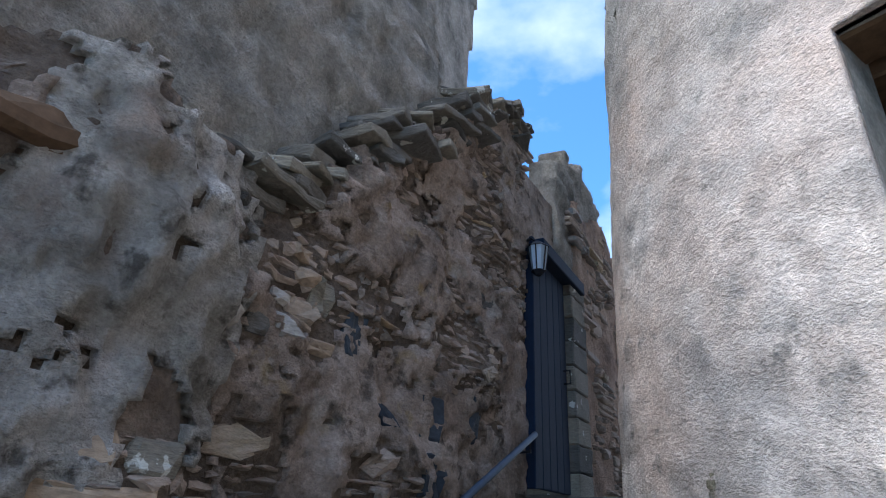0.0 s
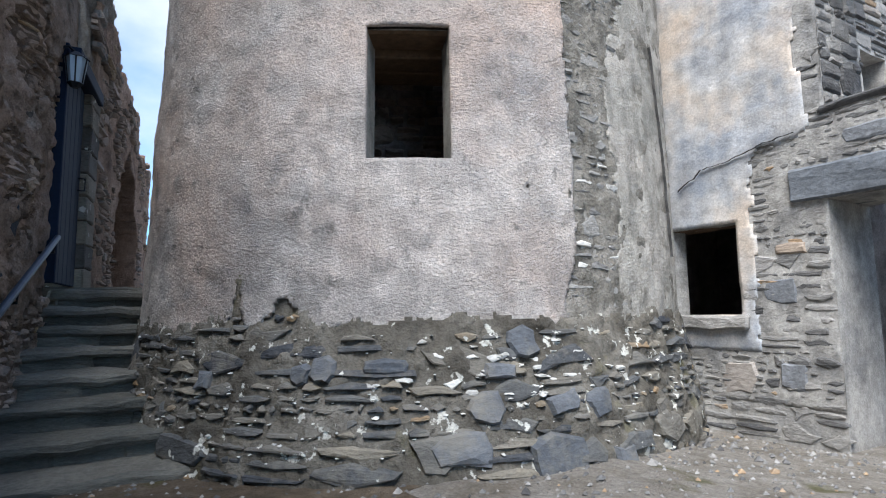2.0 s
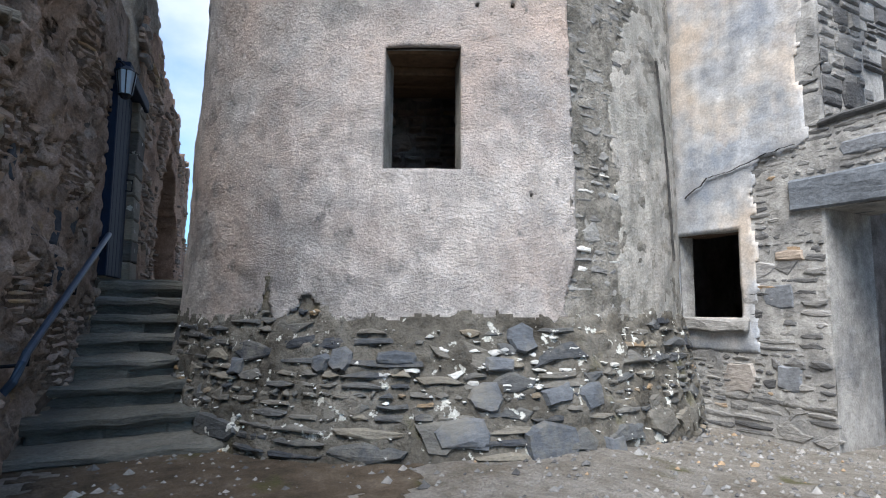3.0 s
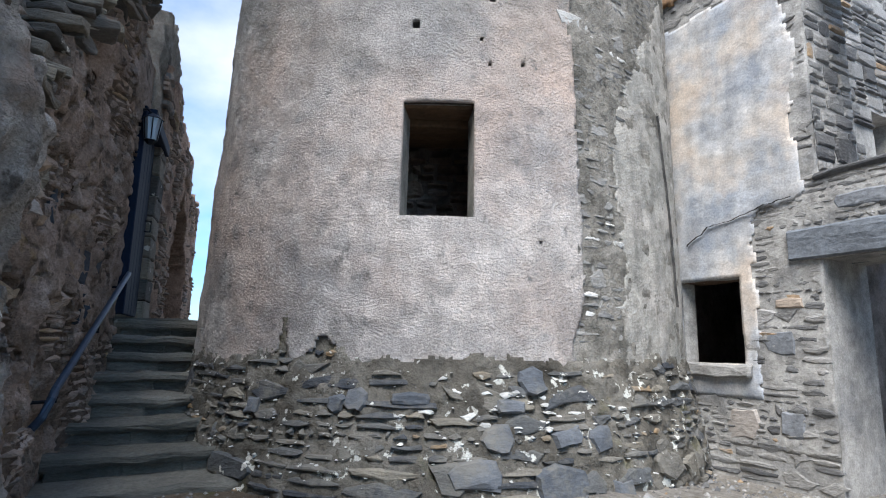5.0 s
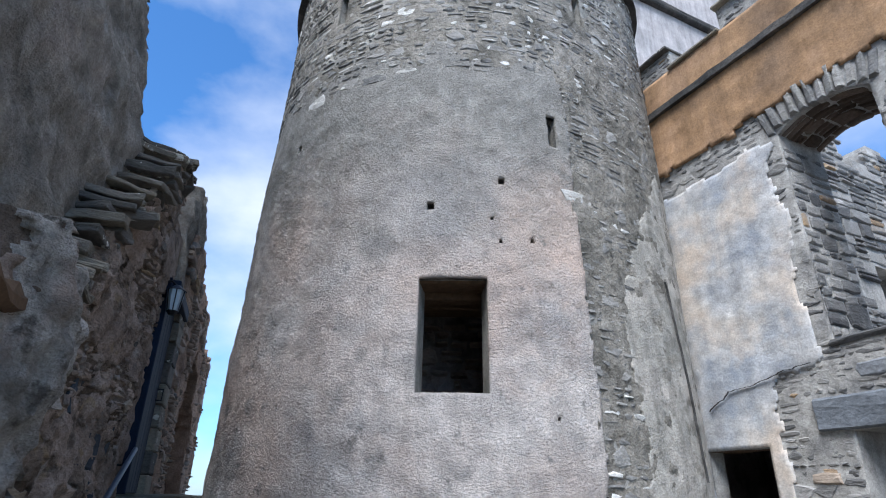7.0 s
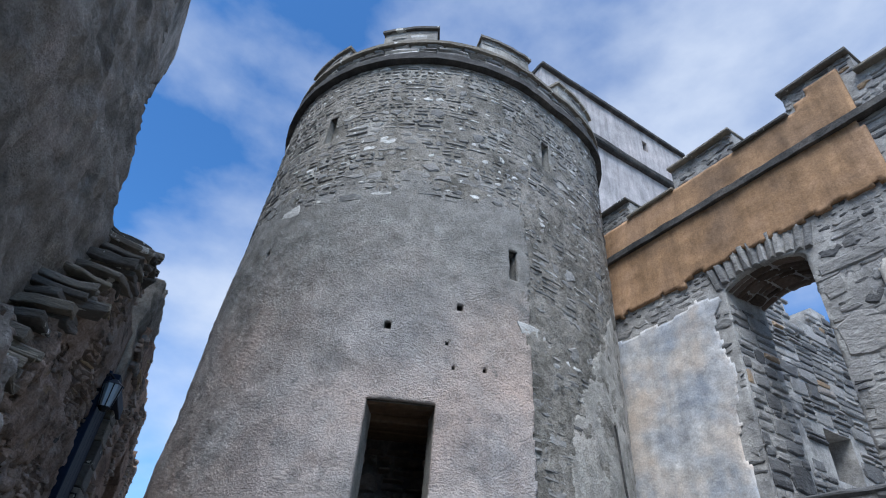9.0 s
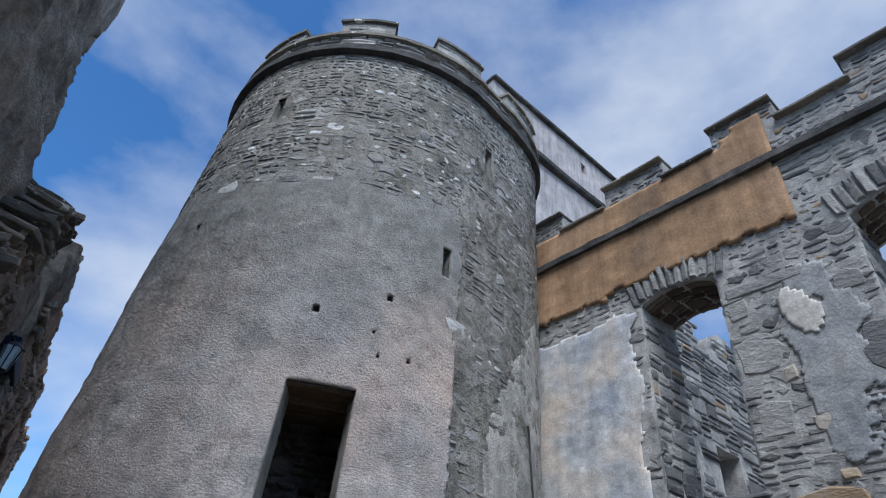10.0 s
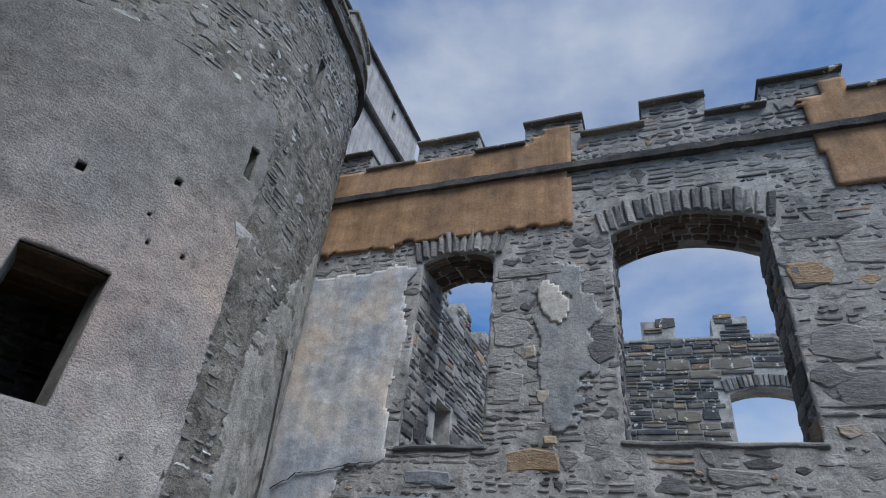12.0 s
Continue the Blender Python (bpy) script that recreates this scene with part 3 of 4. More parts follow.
for a, z, w, h in ((-12.6, 0.93, 4.4, 0.19), (-19.3, 0.56, 4.8, 0.17), (-22.3, 0.36, 6.5, 0.2), (-11.4, 0.25, 8.0, 0.3), (-16.7, 0.75, 4.6, 0.1), (-38.9, 0.77, 3.2, 0.15),
                   (-41.9, 0.75, 2.8, 0.12), (-31.2, 0.79, 5.5, 0.08), (-57.5, 0.7, 2.6, 0.14), (-2.8, 0.53, 4.6, 0.17), (-8.9, 0.56, 4.6, 0.14), (-0.8, 0.18, 4.2, 0.24)):
    vs, fs = stone_shape(on_base, a, z, w, h, 0.045, rng, 0.05, 0.4, 0.047)
    link("boulder", vs, fs, M_BOULDER, footing)
verts, faces = [], []
for k in range(250):
    a, z = (rng.gauss(-15, 8), rng.gauss(0.74, 0.13)) if k < 50 else (rng.uniform(-75, 25), rng.uniform(0.25, 1.0))
    w = rng.uniform(0.03, 0.1) if k < 50 else rng.uniform(0.01, 0.028)
    vs, fs = stone_shape(on_base, a, z, w / 0.047, w * rng.uniform(0.25, 0.6), 0.022 * rng.uniform(0.6, 1.2), rng, 0.02, 0.9, 0.047)
    n = len(verts)
    verts += vs
    faces += [tuple(i + n for i in f) for f in fs]
tagged(link("lime_splashes", verts, faces, M_LIME, footing), "white lime and lichen splashes", kind="stuff")

# ---------------------------------------------------------------- hall wall with windows and door
def on_hall(x, z, out):
    return (x, -out, z)


WINS = [(0.10, 0.98, 2.72, 4.86, 0.12), (2.28, 3.78, 2.78, 4.98, 0.2), (5.08, 6.5, 2.78, 4.9, 0.2)]
SMALL, DOOR = (-1.37, -0.69, 1.05, 1.88), (0.07, 1.2, -0.3, 1.96)
HOLES = [w[:4] for w in WINS] + [SMALL, DOOR]
MERL = [(-1.48, -0.96), (-0.22, 0.66), (1.30, 2.03), (2.75, 3.46), (4.05, 4.86), (5.39, 6.1), (6.8, 7.5)]


def hall_open(x, z):
    return any(a < x < b and c < z < d for a, b, c, d in HOLES)


def hall_warp(x, z):
    for a, b, c, d, rise in WINS:
        if a - 0.001 <= x <= b + 0.001 and d - 0.001 <= z < d + 0.6:
            return x, z + rise * (1 - (2 * (x - a) / (b - a) - 1) ** 2) * (1 - (z - d) / 0.6)
    return x, z


def hall_solid(x, z):
    if hall_open(x, z):
        return False
    return z < 6.52 or any(a < x < b for a, b in MERL)


hall = tagged(new("wall_hall"), "roofless grey rubble hall wall with battlements and patches of ochre plaster", "wall", kind="structure")
hx = lines(-1.75, 8.0, 0.14, [m for h in HOLES for m in h[:2]] + [m for a in MERL for m in a])
hz = lines(-0.3, 6.86, 0.14, [m for h in HOLES for m in h[2:]] + [6.52, 5.94, 6.08])
THIN = (-1.75, -0.45, 0.8, 2.2)


def in_thin(x, z):
    return THIN[0] < x < THIN[1] and THIN[2] < z < THIN[3]


slab("core", on_hall, lines(-1.75, 8.0, 0.14, hx + [THIN[1]]), lines(-0.3, 6.86, 0.14, hz + [THIN[2], THIN[3]]), lambda x, z: hall_solid(x, z) and not in_thin(x, z),
     lambda x, z: 0.012 * fuzz(x, 0, z, 3), 0.7, M_MORTAR, hall_warp, hall)
slab("window_wall", on_hall, lines(THIN[0], THIN[1], 0.14, SMALL[:2]), lines(THIN[2], THIN[3], 0.14, SMALL[2:]), hall_solid, lambda x, z: 0.012 * fuzz(x, 0, z, 3), 0.2, M_MORTAR, None, hall)


def edge_plaster(x):
    """Lower edge of the old plaster by the tower."""
    return 2.27 + 0.32 * max(0, min(1, (x + 1.2) / 1.2)) + 0.08 * fuzz(x, 3, 0, 3)


def plaster_in(x, z):
    if -1.75 < x < 0.09 and 4.82 + 0.12 * fuzz(x, 0, 9, 2) > z:
        right = -0.04 + 0.13 * fuzz(z, 4, 0, 1.7) + 0.05 * fuzz(z, 2, 7, 7)
        if z > edge_plaster(x):
            return x < right
        return x < -0.54 + 0.1 * fuzz(z, 8, 0, 4) and z > 0.75
    if 1.1 < x < 2.2:
        return ((x - 1.78) / 0.3) ** 2 + ((z - 3.75) / 0.85) ** 2 < 1 + 1.1 * fuzz(x, 2, z, 2.6)
    return False


def ochre_in(x, z):
    low = 5.2 + 0.05 * fuzz(x, 1, 7, 4) - (0.06 if x < -0.3 else 0)
    if x < 1.88 + 0.05 * fuzz(z, 3, 3, 5):
        return z > low and z < 6.50 or (1.55 < x and z > 6.44 and z < 6.8) or (z > 6.44 and 1.4 < x < 1.55 and z < 6.62)
    if x > 4.4 + 0.14 * (6.2 - z) * 0.5 + 0.05 * fuzz(z, 5, 3, 5):
        return z > 5.27 + 0.04 * fuzz(x, 1, 7, 4) and z < 6.50 or (4.62 < x and 6.44 < z < 6.83)
    return False


fine_x, fine_z = [m for h in HOLES for m in h[:2]] + [m for a in MERL for m in a], [m for h in HOLES for m in h[2:]] + [6.52]
slab("grey_patch", on_hall, lines(1.1, 2.2, 0.025), lines(2.7, 4.9, 0.025), lambda x, z: plaster_in(x, z),
     lambda x, z: 0.016 + 0.008 * fuzz(x, 0, z, 3), 0.0, M_PATCHG, None, hall, True)
slab("grey_plaster", on_hall, lines(-1.75, 0.12, 0.03, fine_x), lines(0.7, 4.9, 0.035, fine_z), lambda x, z: plaster_in(x, z) and hall_solid(x, z),
     lambda x, z: 0.004 + 0.02 * worn(plaster_in, x, z, 0.04, 0.04) + 0.010 * fuzz(x, 0, z, 1.5) + 0.006 * fuzz(x, 0, z, 8), 0.0, M_PLASTER, hall_warp, hall, True)
slab("ochre_plaster", on_hall, lines(-1.75, 8.0, 0.05, fine_x), lines(4.95, 6.74, 0.04, fine_z), lambda x, z: ochre_in(x, z) and hall_solid(x, z),
     lambda x, z: 0.045 + 0.008 * fuzz(x, 0, z, 1.5) + 0.004 * fuzz(x, 0, z, 9), 0.0, M_ORANGE, None, hall, True)
slab("pale_patch", on_hall, lines(1.42, 1.95, 0.025), lines(3.85, 4.5, 0.025),
     lambda x, z: ((x - 1.66 - 0.3 * (4.2 - z)) / 0.15) ** 2 + ((z - 4.2) / 0.26) ** 2 < 1 + 0.5 * fuzz(x, 1, z, 6), lambda x, z: 0.03 + 0.008 * fuzz(x, 0, z, 9), 0.02, M_PATCH, None, hall, True, False)


def hall_ok(x, z, dx, dz):
    if z + dz > 6.54 and not any(a < x + dx and x - dx < b for a, b in MERL):
        return False
    if any(a < x < b and c < z < d for a, b, c, d in HOLES):
        return False
    if any(a - 0.16 < x < b + 0.16 and d - 0.02 < z < d + rise + 0.30 for a, b, c, d, rise in WINS) or (-0.22 < x < 1.42 and 1.93 < z < 2.28):
        return False
    return not plaster_in(x, z) and not ochre_in(x, z) and not 5.95 < z < 6.08


slab("mortar_bed", on_hall, lines(-1.75, 8.0, 0.035, fine_x), lines(0.3, 5.94, 0.035, fine_z), lambda x, z: hall_solid(x, z),
     lambda x, z: 0.004 + 0.016 * fuzz(x, 2, z, 2.6, 4) + 0.008 * fuzz(x, 5, z, 12, 4), 0.0, M_MORTAR, hall_warp, hall, True, False)
cells = rubble(on_hall, -1.5, 8.0, 0.0, 6.84, 0.105, (0.8, 2.1), hall_ok, rng, 1.0, 0.02)
gaps = [(m[1], n[0], 6.50, 7.0) for m, n in zip(MERL, MERL[1:])]
cells = trim(cells, HOLES + gaps)
lay("stone", on_hall, cells, lambda x, z: math.hypot(x - 1.6, z - 3.0), M_WALL, M_WALL_J, hall, 0.013, rng, 0.03, 0.75, 300)

# large squared slabs beside the windows and a few ochre ones
for x, z, w, h, m in ((1.2, 3.92, 0.42, 0.4, M_WALL), (2.12, 3.72, 0.26, 0.42, M_WALL), (1.2, 3.3, 0.34, 0.3, M_WALL), (1.4, 4.62, 0.74, 0.16, M_WALL), (2.1, 4.35, 0.28, 0.22, M_WALL), (1.13, 4.4, 0.22, 0.24, M_WALL),
                      (4.1, 3.62, 0.5, 0.36, M_WALL), (4.25, 3.2, 0.56, 0.3, M_WALL), (4.02, 4.3, 0.36, 0.27, M_WALL), (4.6, 4.5, 0.6, 0.26, M_WALL), (4.15, 4.78, 0.6, 0.2, M_WALL), (4.75, 3.75, 0.42, 0.44, M_WALL),
                      (1.45, 2.6, 0.5, 0.2, M_WALL), (2.6, 2.42, 0.32, 0.18, M_WALL), (3.1, 2.5, 0.4, 0.14, M_WALL), (0.45, 2.42, 0.5, 0.16, M_LINTEL), (-0.35, 1.25, 0.3, 0.24, M_LINTEL), (-0.3, 0.55, 0.24, 0.22, M_LINTEL),
                      (-0.75, 0.5, 0.3, 0.3, M_PALE), (1.42, 3.66, 0.12, 0.15, M_PALE), (1.55, 3.2, 0.16, 0.16, M_PALE), (1.62, 2.78, 0.13, 0.09, M_PALE), (4.6, 2.6, 0.3, 0.1, M_PALE), (-0.25, 1.6, 0.26, 0.1, M_PALE)):
    vs, fs = stone_shape(on_hall, x, z, w, h, 0.018, rng, 0.03, 0.35)
    link("stone", vs, fs, m, hall)

# arch stones over the three windows
for a, b, c, d, rise in WINS:
    n = int((b - a + 0.3) / 0.095)
    for k in range(n):
        s = (k + 0.5) / n * 2 - 1
        x = (a + b) / 2 + s * ((b - a) / 2 + 0.13)
        zc = d + rise * (1 - min(1, abs(s)) ** 2) + 0.15
        lean = s * 0.22
        fan = lambda u, v, o, x=x, zc=zc, lean=lean: on_hall(x + u + v * lean, zc + v, o)
        vs, fs = stone_shape(fan, 0, 0, (b - a + 0.3) / n - 0.012, 0.30 * rng.uniform(0.85, 1.1), 0.04 * rng.uniform(0.7, 1.3), rng, 0.4, 0.08)
        link("arch_stone", vs, fs, M_WALL, hall)

# rubble faces of the window reveals
for x0, sign, z0, z1 in ((3.78, -1, 2.8, 4.95), (2.28, 1, 2.8, 4.95), (0.10, 1, 2.74, 4.83), (0.98, -1, 2.74, 4.83), (5.08, 1, 2.8, 4.87)):
    on_jamb = lambda u, v, o, x0=x0, sign=sign: (x0 + sign * o, u, v)
    cells = [c for c in rubble(on_jamb, 0.02, 0.7, z0, z1, 0.15, (1.0, 2.2), lambda *k: True, rng, 1.0, 0.016) if c[1] + c[3] / 2 < z1]
    lay("reveal_stone", on_jamb, trim(cells, [(-0.5, 0.01, 0, 9), (0.69, 2, 0, 9)]), lambda u, v: 3, M_WALL, M_WALL_J, hall, 0.02, rng, 0.03, 0.22, 60)

# rough undersides of the arches, their shade put into the dark stone colour
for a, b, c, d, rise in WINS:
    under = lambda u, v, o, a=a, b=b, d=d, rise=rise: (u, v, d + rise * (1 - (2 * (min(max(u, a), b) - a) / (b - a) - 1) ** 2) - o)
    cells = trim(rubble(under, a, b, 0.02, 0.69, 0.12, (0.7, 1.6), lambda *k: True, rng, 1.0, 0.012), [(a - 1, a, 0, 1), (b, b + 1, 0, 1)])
    lay("soffit_stone", under, [q for q in cells if q[1] + q[3] / 2 < 0.7], lambda u, v: 3, M_SOFF_SHADED, M_SOFF_SHADED_J, hall, 0.03, rng, 0.02, 0.3, 60)

# big lintel over the door, sills
for lo, hi, m in (((-0.2, -0.05, 1.965), (1.4, 0.5, 2.25), M_LINTEL), ((-1.44, -0.09, 0.92), (-0.62, 0.25, 1.045), M_WALL),
                  ((0.06, -0.03, 2.67), (1.02, 0.66, 2.725), M_WALL), ((2.24, -0.03, 2.73), (3.82, 0.66, 2.785), M_WALL)):
    part("lintel" if hi[2] > 2.2 and lo[2] < 2 else "sill", rough_box(lo, hi, rng, 0.025, 4, 0.02), m, hall)
part("lintel", rough_box((-1.42, 0.03, 1.88), (-0.62, 0.34, 1.96), rng, 0.01), M_TIMBER, hall, "weathered timber lintel")

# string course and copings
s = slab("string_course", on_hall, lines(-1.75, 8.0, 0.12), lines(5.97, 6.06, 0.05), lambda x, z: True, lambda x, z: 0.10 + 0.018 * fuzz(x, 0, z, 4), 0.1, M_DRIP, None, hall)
for a, b, z in [(x0, x1, 6.86) for x0, x1 in MERL] + [(m[1], n[0], 6.52) for m, n in zip(MERL, MERL[1:])]:
    part("coping", rough_box((a - 0.02 if z > 6.5 else a + 0.01, -0.09, z), (b + 0.02 if z > 6.5 else b - 0.01, 0.75, z + 0.045), rng, 0.012, 2, 0.01), M_SLATE, hall)

# ---------------------------------------------------------------- hall behind the windows
def on_side(y, z, out):
    return (-1.1 + out, y, z)


side = tagged(new("wall_side"), "inner rubble cross wall with two small arched openings and a broken top", "wall", kind="structure")
SO = [(2.72, 3.12, 3.85, 4.5), (3.8, 4.55, 3.85, 4.6)]


def side_top(y):
    return 6.15 + 0.07 * y + (0.42 if (y % 1.5) < 0.75 else 0) + 0.15 * fuzz(y, 0, 0, 2)


slab("core", on_side, lines(0.7, 9.7, 0.15, [m for o in SO for m in o[:2]]), lines(-0.3, 8.0, 0.15, [m for o in SO for m in o[2:]]),
     lambda y, z: z < side_top(y) and (z > 2.4 or y > 2.75) and not any(a < y < b and c < z < d for a, b, c, d in SO), lambda y, z: 0.015 * fuzz(y, 0, z, 3), 0.7, M_MORTAR, None, side)
cells = rubble(on_side, 0.75, 9.6, 2.45, 7.6, 0.15, (1.2, 3.2), lambda y, z, dy, dz: z + dz < side_top(y) and not any(a - dy < y < b + dy and c - dz < z < d + dz for a, b, c, d in SO), rng, 1.0, 0.02)
lay("stone", on_side, cells, lambda y, z: 3, M_WALL, M_WALL_J, side, 0.035, rng, 0.03, 0.22, 0)


def on_back(x, z, out):
    return (x, 9.63 - out, z)


back = tagged(new("wall_back"), "far battlemented curtain wall of grey rubble with an arched window", "wall", kind="structure")
BW = (4.17, 5.75, 5.46, 6.66)
BM = [(2.27 + 1.76 * k, 3.12 + 1.76 * k) for k in range(-3, 6)]


def back_warp(x, z):
    a, b, c, d = BW
    if a - 0.001 <= x <= b + 0.001 and d - 0.001 <= z < d + 0.6:
        return x, z + 0.16 * (1 - (2 * (x - a) / (b - a) - 1) ** 2) * (1 - (z - d) / 0.6)
    return x, z


slab("core", on_back, lines(-3, 13, 0.2, [BW[0], BW[1]] + [m for q in BM for m in q]), lines(-0.3, 8.74, 0.2, [BW[2], BW[3], 8.22]),
     lambda x, z: not (BW[0] < x < BW[1] and BW[2] < z < BW[3]) and (z < 8.22 or any(a < x < b for a, b in BM)), lambda x, z: 0.0, 0.7, M_MORTAR, back_warp, back)
cells = rubble(on_back, -1, 12, 2.5, 8.7, 0.17, (1.2, 3.2),
               lambda x, z, dx, dz: (z < 8.17 or any(a < x - dx * 0.8 and x + dx * 0.8 < b for a, b in BM)) and not (BW[0] - dx < x < BW[1] + dx and BW[2] - dz < z < BW[3] + dz + 0.4), rng, 1.0, 0.02)
lay("stone", on_back, cells, lambda x, z: 3, M_BASE, M_BASE_J, back, 0.04, rng, 0.03, 0.22, 0)
for k in range(16):
    s = (k + 0.5) / 16 * 2 - 1
    fan = lambda u, v, o, s=s: on_back(4.96 + s * 0.92 + u + v * s * 0.2, 6.84 + 0.16 * (1 - s * s) + v, o)
    vs, fs = stone_shape(fan, 0, 0, 0.105, 0.3, 0.05, rng, 0.4, 0.08)
    link("arch_stone", vs, fs, M_WALL, back)

tagged(slab("wall_passage", lambda x, z, o: (x, 2.2 - o, z), lines(0.45, 4.0, 0.1), lines(-0.2, 2.4, 0.1), lambda x, z: True, lambda x, z: 0.03 * fuzz(x, 0, z, 3), 0.4, M_PLASTER), "pale plastered wall inside the ruined hall", "wall", kind="structure")

tagged(link("floor_upper", [(x, y, z) for z in (2.28, 2.5) for x, y in ((-1.1, 0.7), (0.42, 0.7), (0.42, 1.9), (-1.1, 1.9))],
            [(3, 2, 1, 0), (4, 5, 6, 7), (0, 1, 5, 4), (1, 2, 6, 5), (2, 3, 7, 6), (3, 0, 4, 7)], M_DARKP), "dark vaulted floor over the room behind the small window", "floor", kind="structure")

# timber stair inside, seen through the small window
stair = holder("timber_stair", "dark timber stair with pale rails inside the ruined hall", "staircase")
for k in range(3):
    part("rail", tube([(-0.7 + 0.1 * k, 1.5 + 0.5 * k, 0.7), (0.1 + 0.1 * k, 2.3 + 0.5 * k, 2.1)], 0.025, 6), M_BARE, stair)
part("post", rough_box((-0.55, 2.1, 0.1), (-0.47, 2.18, 2.3), rng, 0.004, 1, 0.006), M_BARE, stair)
for k in range(7):
    part("tread", rough_box((-1.0 + 0.2 * k, 1.9, 0.25 + 0.18 * k), (-0.74 + 0.2 * k, 2.8, 0.29 + 0.18 * k), rng, 0.004, 1, 0.006), M_TIMBER, stair)

# ---------------------------------------------------------------- tall keep behind
keep = holder("keep", "tall pale plastered keep with a dark drip ledge below its parapet", "tower")
slab("wall", lambda y, z, o: (-4.1 + o, y, z), lines(1.3, 6.9, 0.5, (5.1, 5.3)), lines(0, 14.5, 0.5, (13.7, 14.1)), lambda y, z: not (5.1 < y < 5.3 and 13.7 < z < 14.1), lambda y, z: 0.02 * fuzz(0, y, z, 1), 5.0, M_KEEP, None, keep)
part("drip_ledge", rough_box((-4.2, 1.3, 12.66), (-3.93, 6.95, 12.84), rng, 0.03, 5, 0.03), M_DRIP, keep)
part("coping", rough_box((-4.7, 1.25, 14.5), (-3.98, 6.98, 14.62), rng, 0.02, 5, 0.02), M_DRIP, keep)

# ---------------------------------------------------------------- brown curtain wall beside the steps
def left_y(x):
    return -5.83 - 0.146 * x


def on_left(x, z, out):
    return (x, left_y(x) + out, z)


def left_top(x):
    """The broken, climbing top of the lower wall."""
    base = 2.4 if x > -0.6 else 2.4 + (-0.6 - x)
    return min(4.68 + 0.06 * fuzz(x, 3, 0, 5), math.floor(base / 0.21) * 0.21 + 0.10 * fuzz(x, 0, 0, 5)) if x < -0.5 else base + 0.12 * fuzz(x, 0, 0, 3)


def left_relief(x, z):
    r = 0.10 * fuzz(x, 1, z, 1.1) + 0.05 * fuzz(x, 5, z, 3.5, 5) + 0.04 * fuzz(x, 9, z, 8, 5)
    pier = max(0.0, 1 - abs(x + 0.13 - 0.1 * (z - 1.5)) / 0.42)
    return r * (0.35 + 0.65 * ease(-3.4, -2.6, x)) + 0.13 * min(1, pier * 1.8)


left = tagged(new("wall_left"), "crumbling brown rubble wall with patchy plaster and a stepped broken top", "wall", kind="structure")
lx = lines(-3.45, 2.4, 0.035)
lz = lines(-0.1, 5.6, 0.035)


def peel(x, z):
    """Above zero the plaster has come off and the rubble shows."""
    return fuzz(x, 2, z, 1.6) + 0.4 * fuzz(x, 8, z, 5) + 0.28 * fuzz(x, 3, z, 13) - 0.02


slab("rubble_bed", on_left, lx, lz, lambda x, z: z < left_top(x), left_relief, 0.8, M_BEDL, None, left, True)
slab("plaster_face", on_left, lines(-3.45, 2.4, 0.028), lines(-0.1, 5.5, 0.028), lambda x, z: z < left_top(x) - 0.06 and peel(x, z) < 0 and not -0.55 < x < 0.3,
     lambda x, z: left_relief(x, z) + 0.03 + 0.02 * fuzz(x, 6, z, 10), 0.06, M_LEFTP, None, left, True, False)
slab("pier_face", on_left, lines(-0.57, 0.4, 0.03), lines(-0.1, 2.9, 0.03), lambda x, z: z < left_top(x) and x < 0.3 + 0.08 * fuzz(z, 2, 2, 5) and peel(x, z) < 0.3, lambda x, z: left_relief(x, z) + 0.03 + 0.045 * fuzz(x * 2.5, 6, z * 0.8, 5, 5), 0.06, M_PIER, None, left, True)
slab("plaster_face", on_left, lines(2.4, 8, 0.3), lines(-0.1, 6, 0.3), lambda x, z: True, left_relief, 0.8, M_LEFTU, None, left, True)


def on_upper(x, z, out):
    return (x + 0.13 * max(0, z - 4.5), left_y(x) - 0.24 - 0.17 * max(0, z - 4.2) + out, z)


slab("upper_face", on_upper, lines(-2.6, 2.0, 0.045), lines(1.9, 9.5, 0.05), lambda x, z: x > -2.5 + 0.25 * fuzz(z, 0, 0, 1.2) + 0.06 * fuzz(z, 0, 4, 5),
     lambda x, z: 0.05 * fuzz(x, 3, z, 1.3) + 0.05 * fuzz(x, 7, z, 4, 5) + 0.02 * fuzz(x, 2, z, 12, 3), 0.9, M_LEFTU, None, left, True)


def left_ok(x, z, dx, dz):
    return z < left_top(x) - 0.1 and (not -0.6 < x < 0.32 or (z < 1.35 and x < 0.0)) and peel(x, z) > 0.06


def on_left_rough(x, z, out):
    return on_left(x, z, left_relief(x, z) + out)


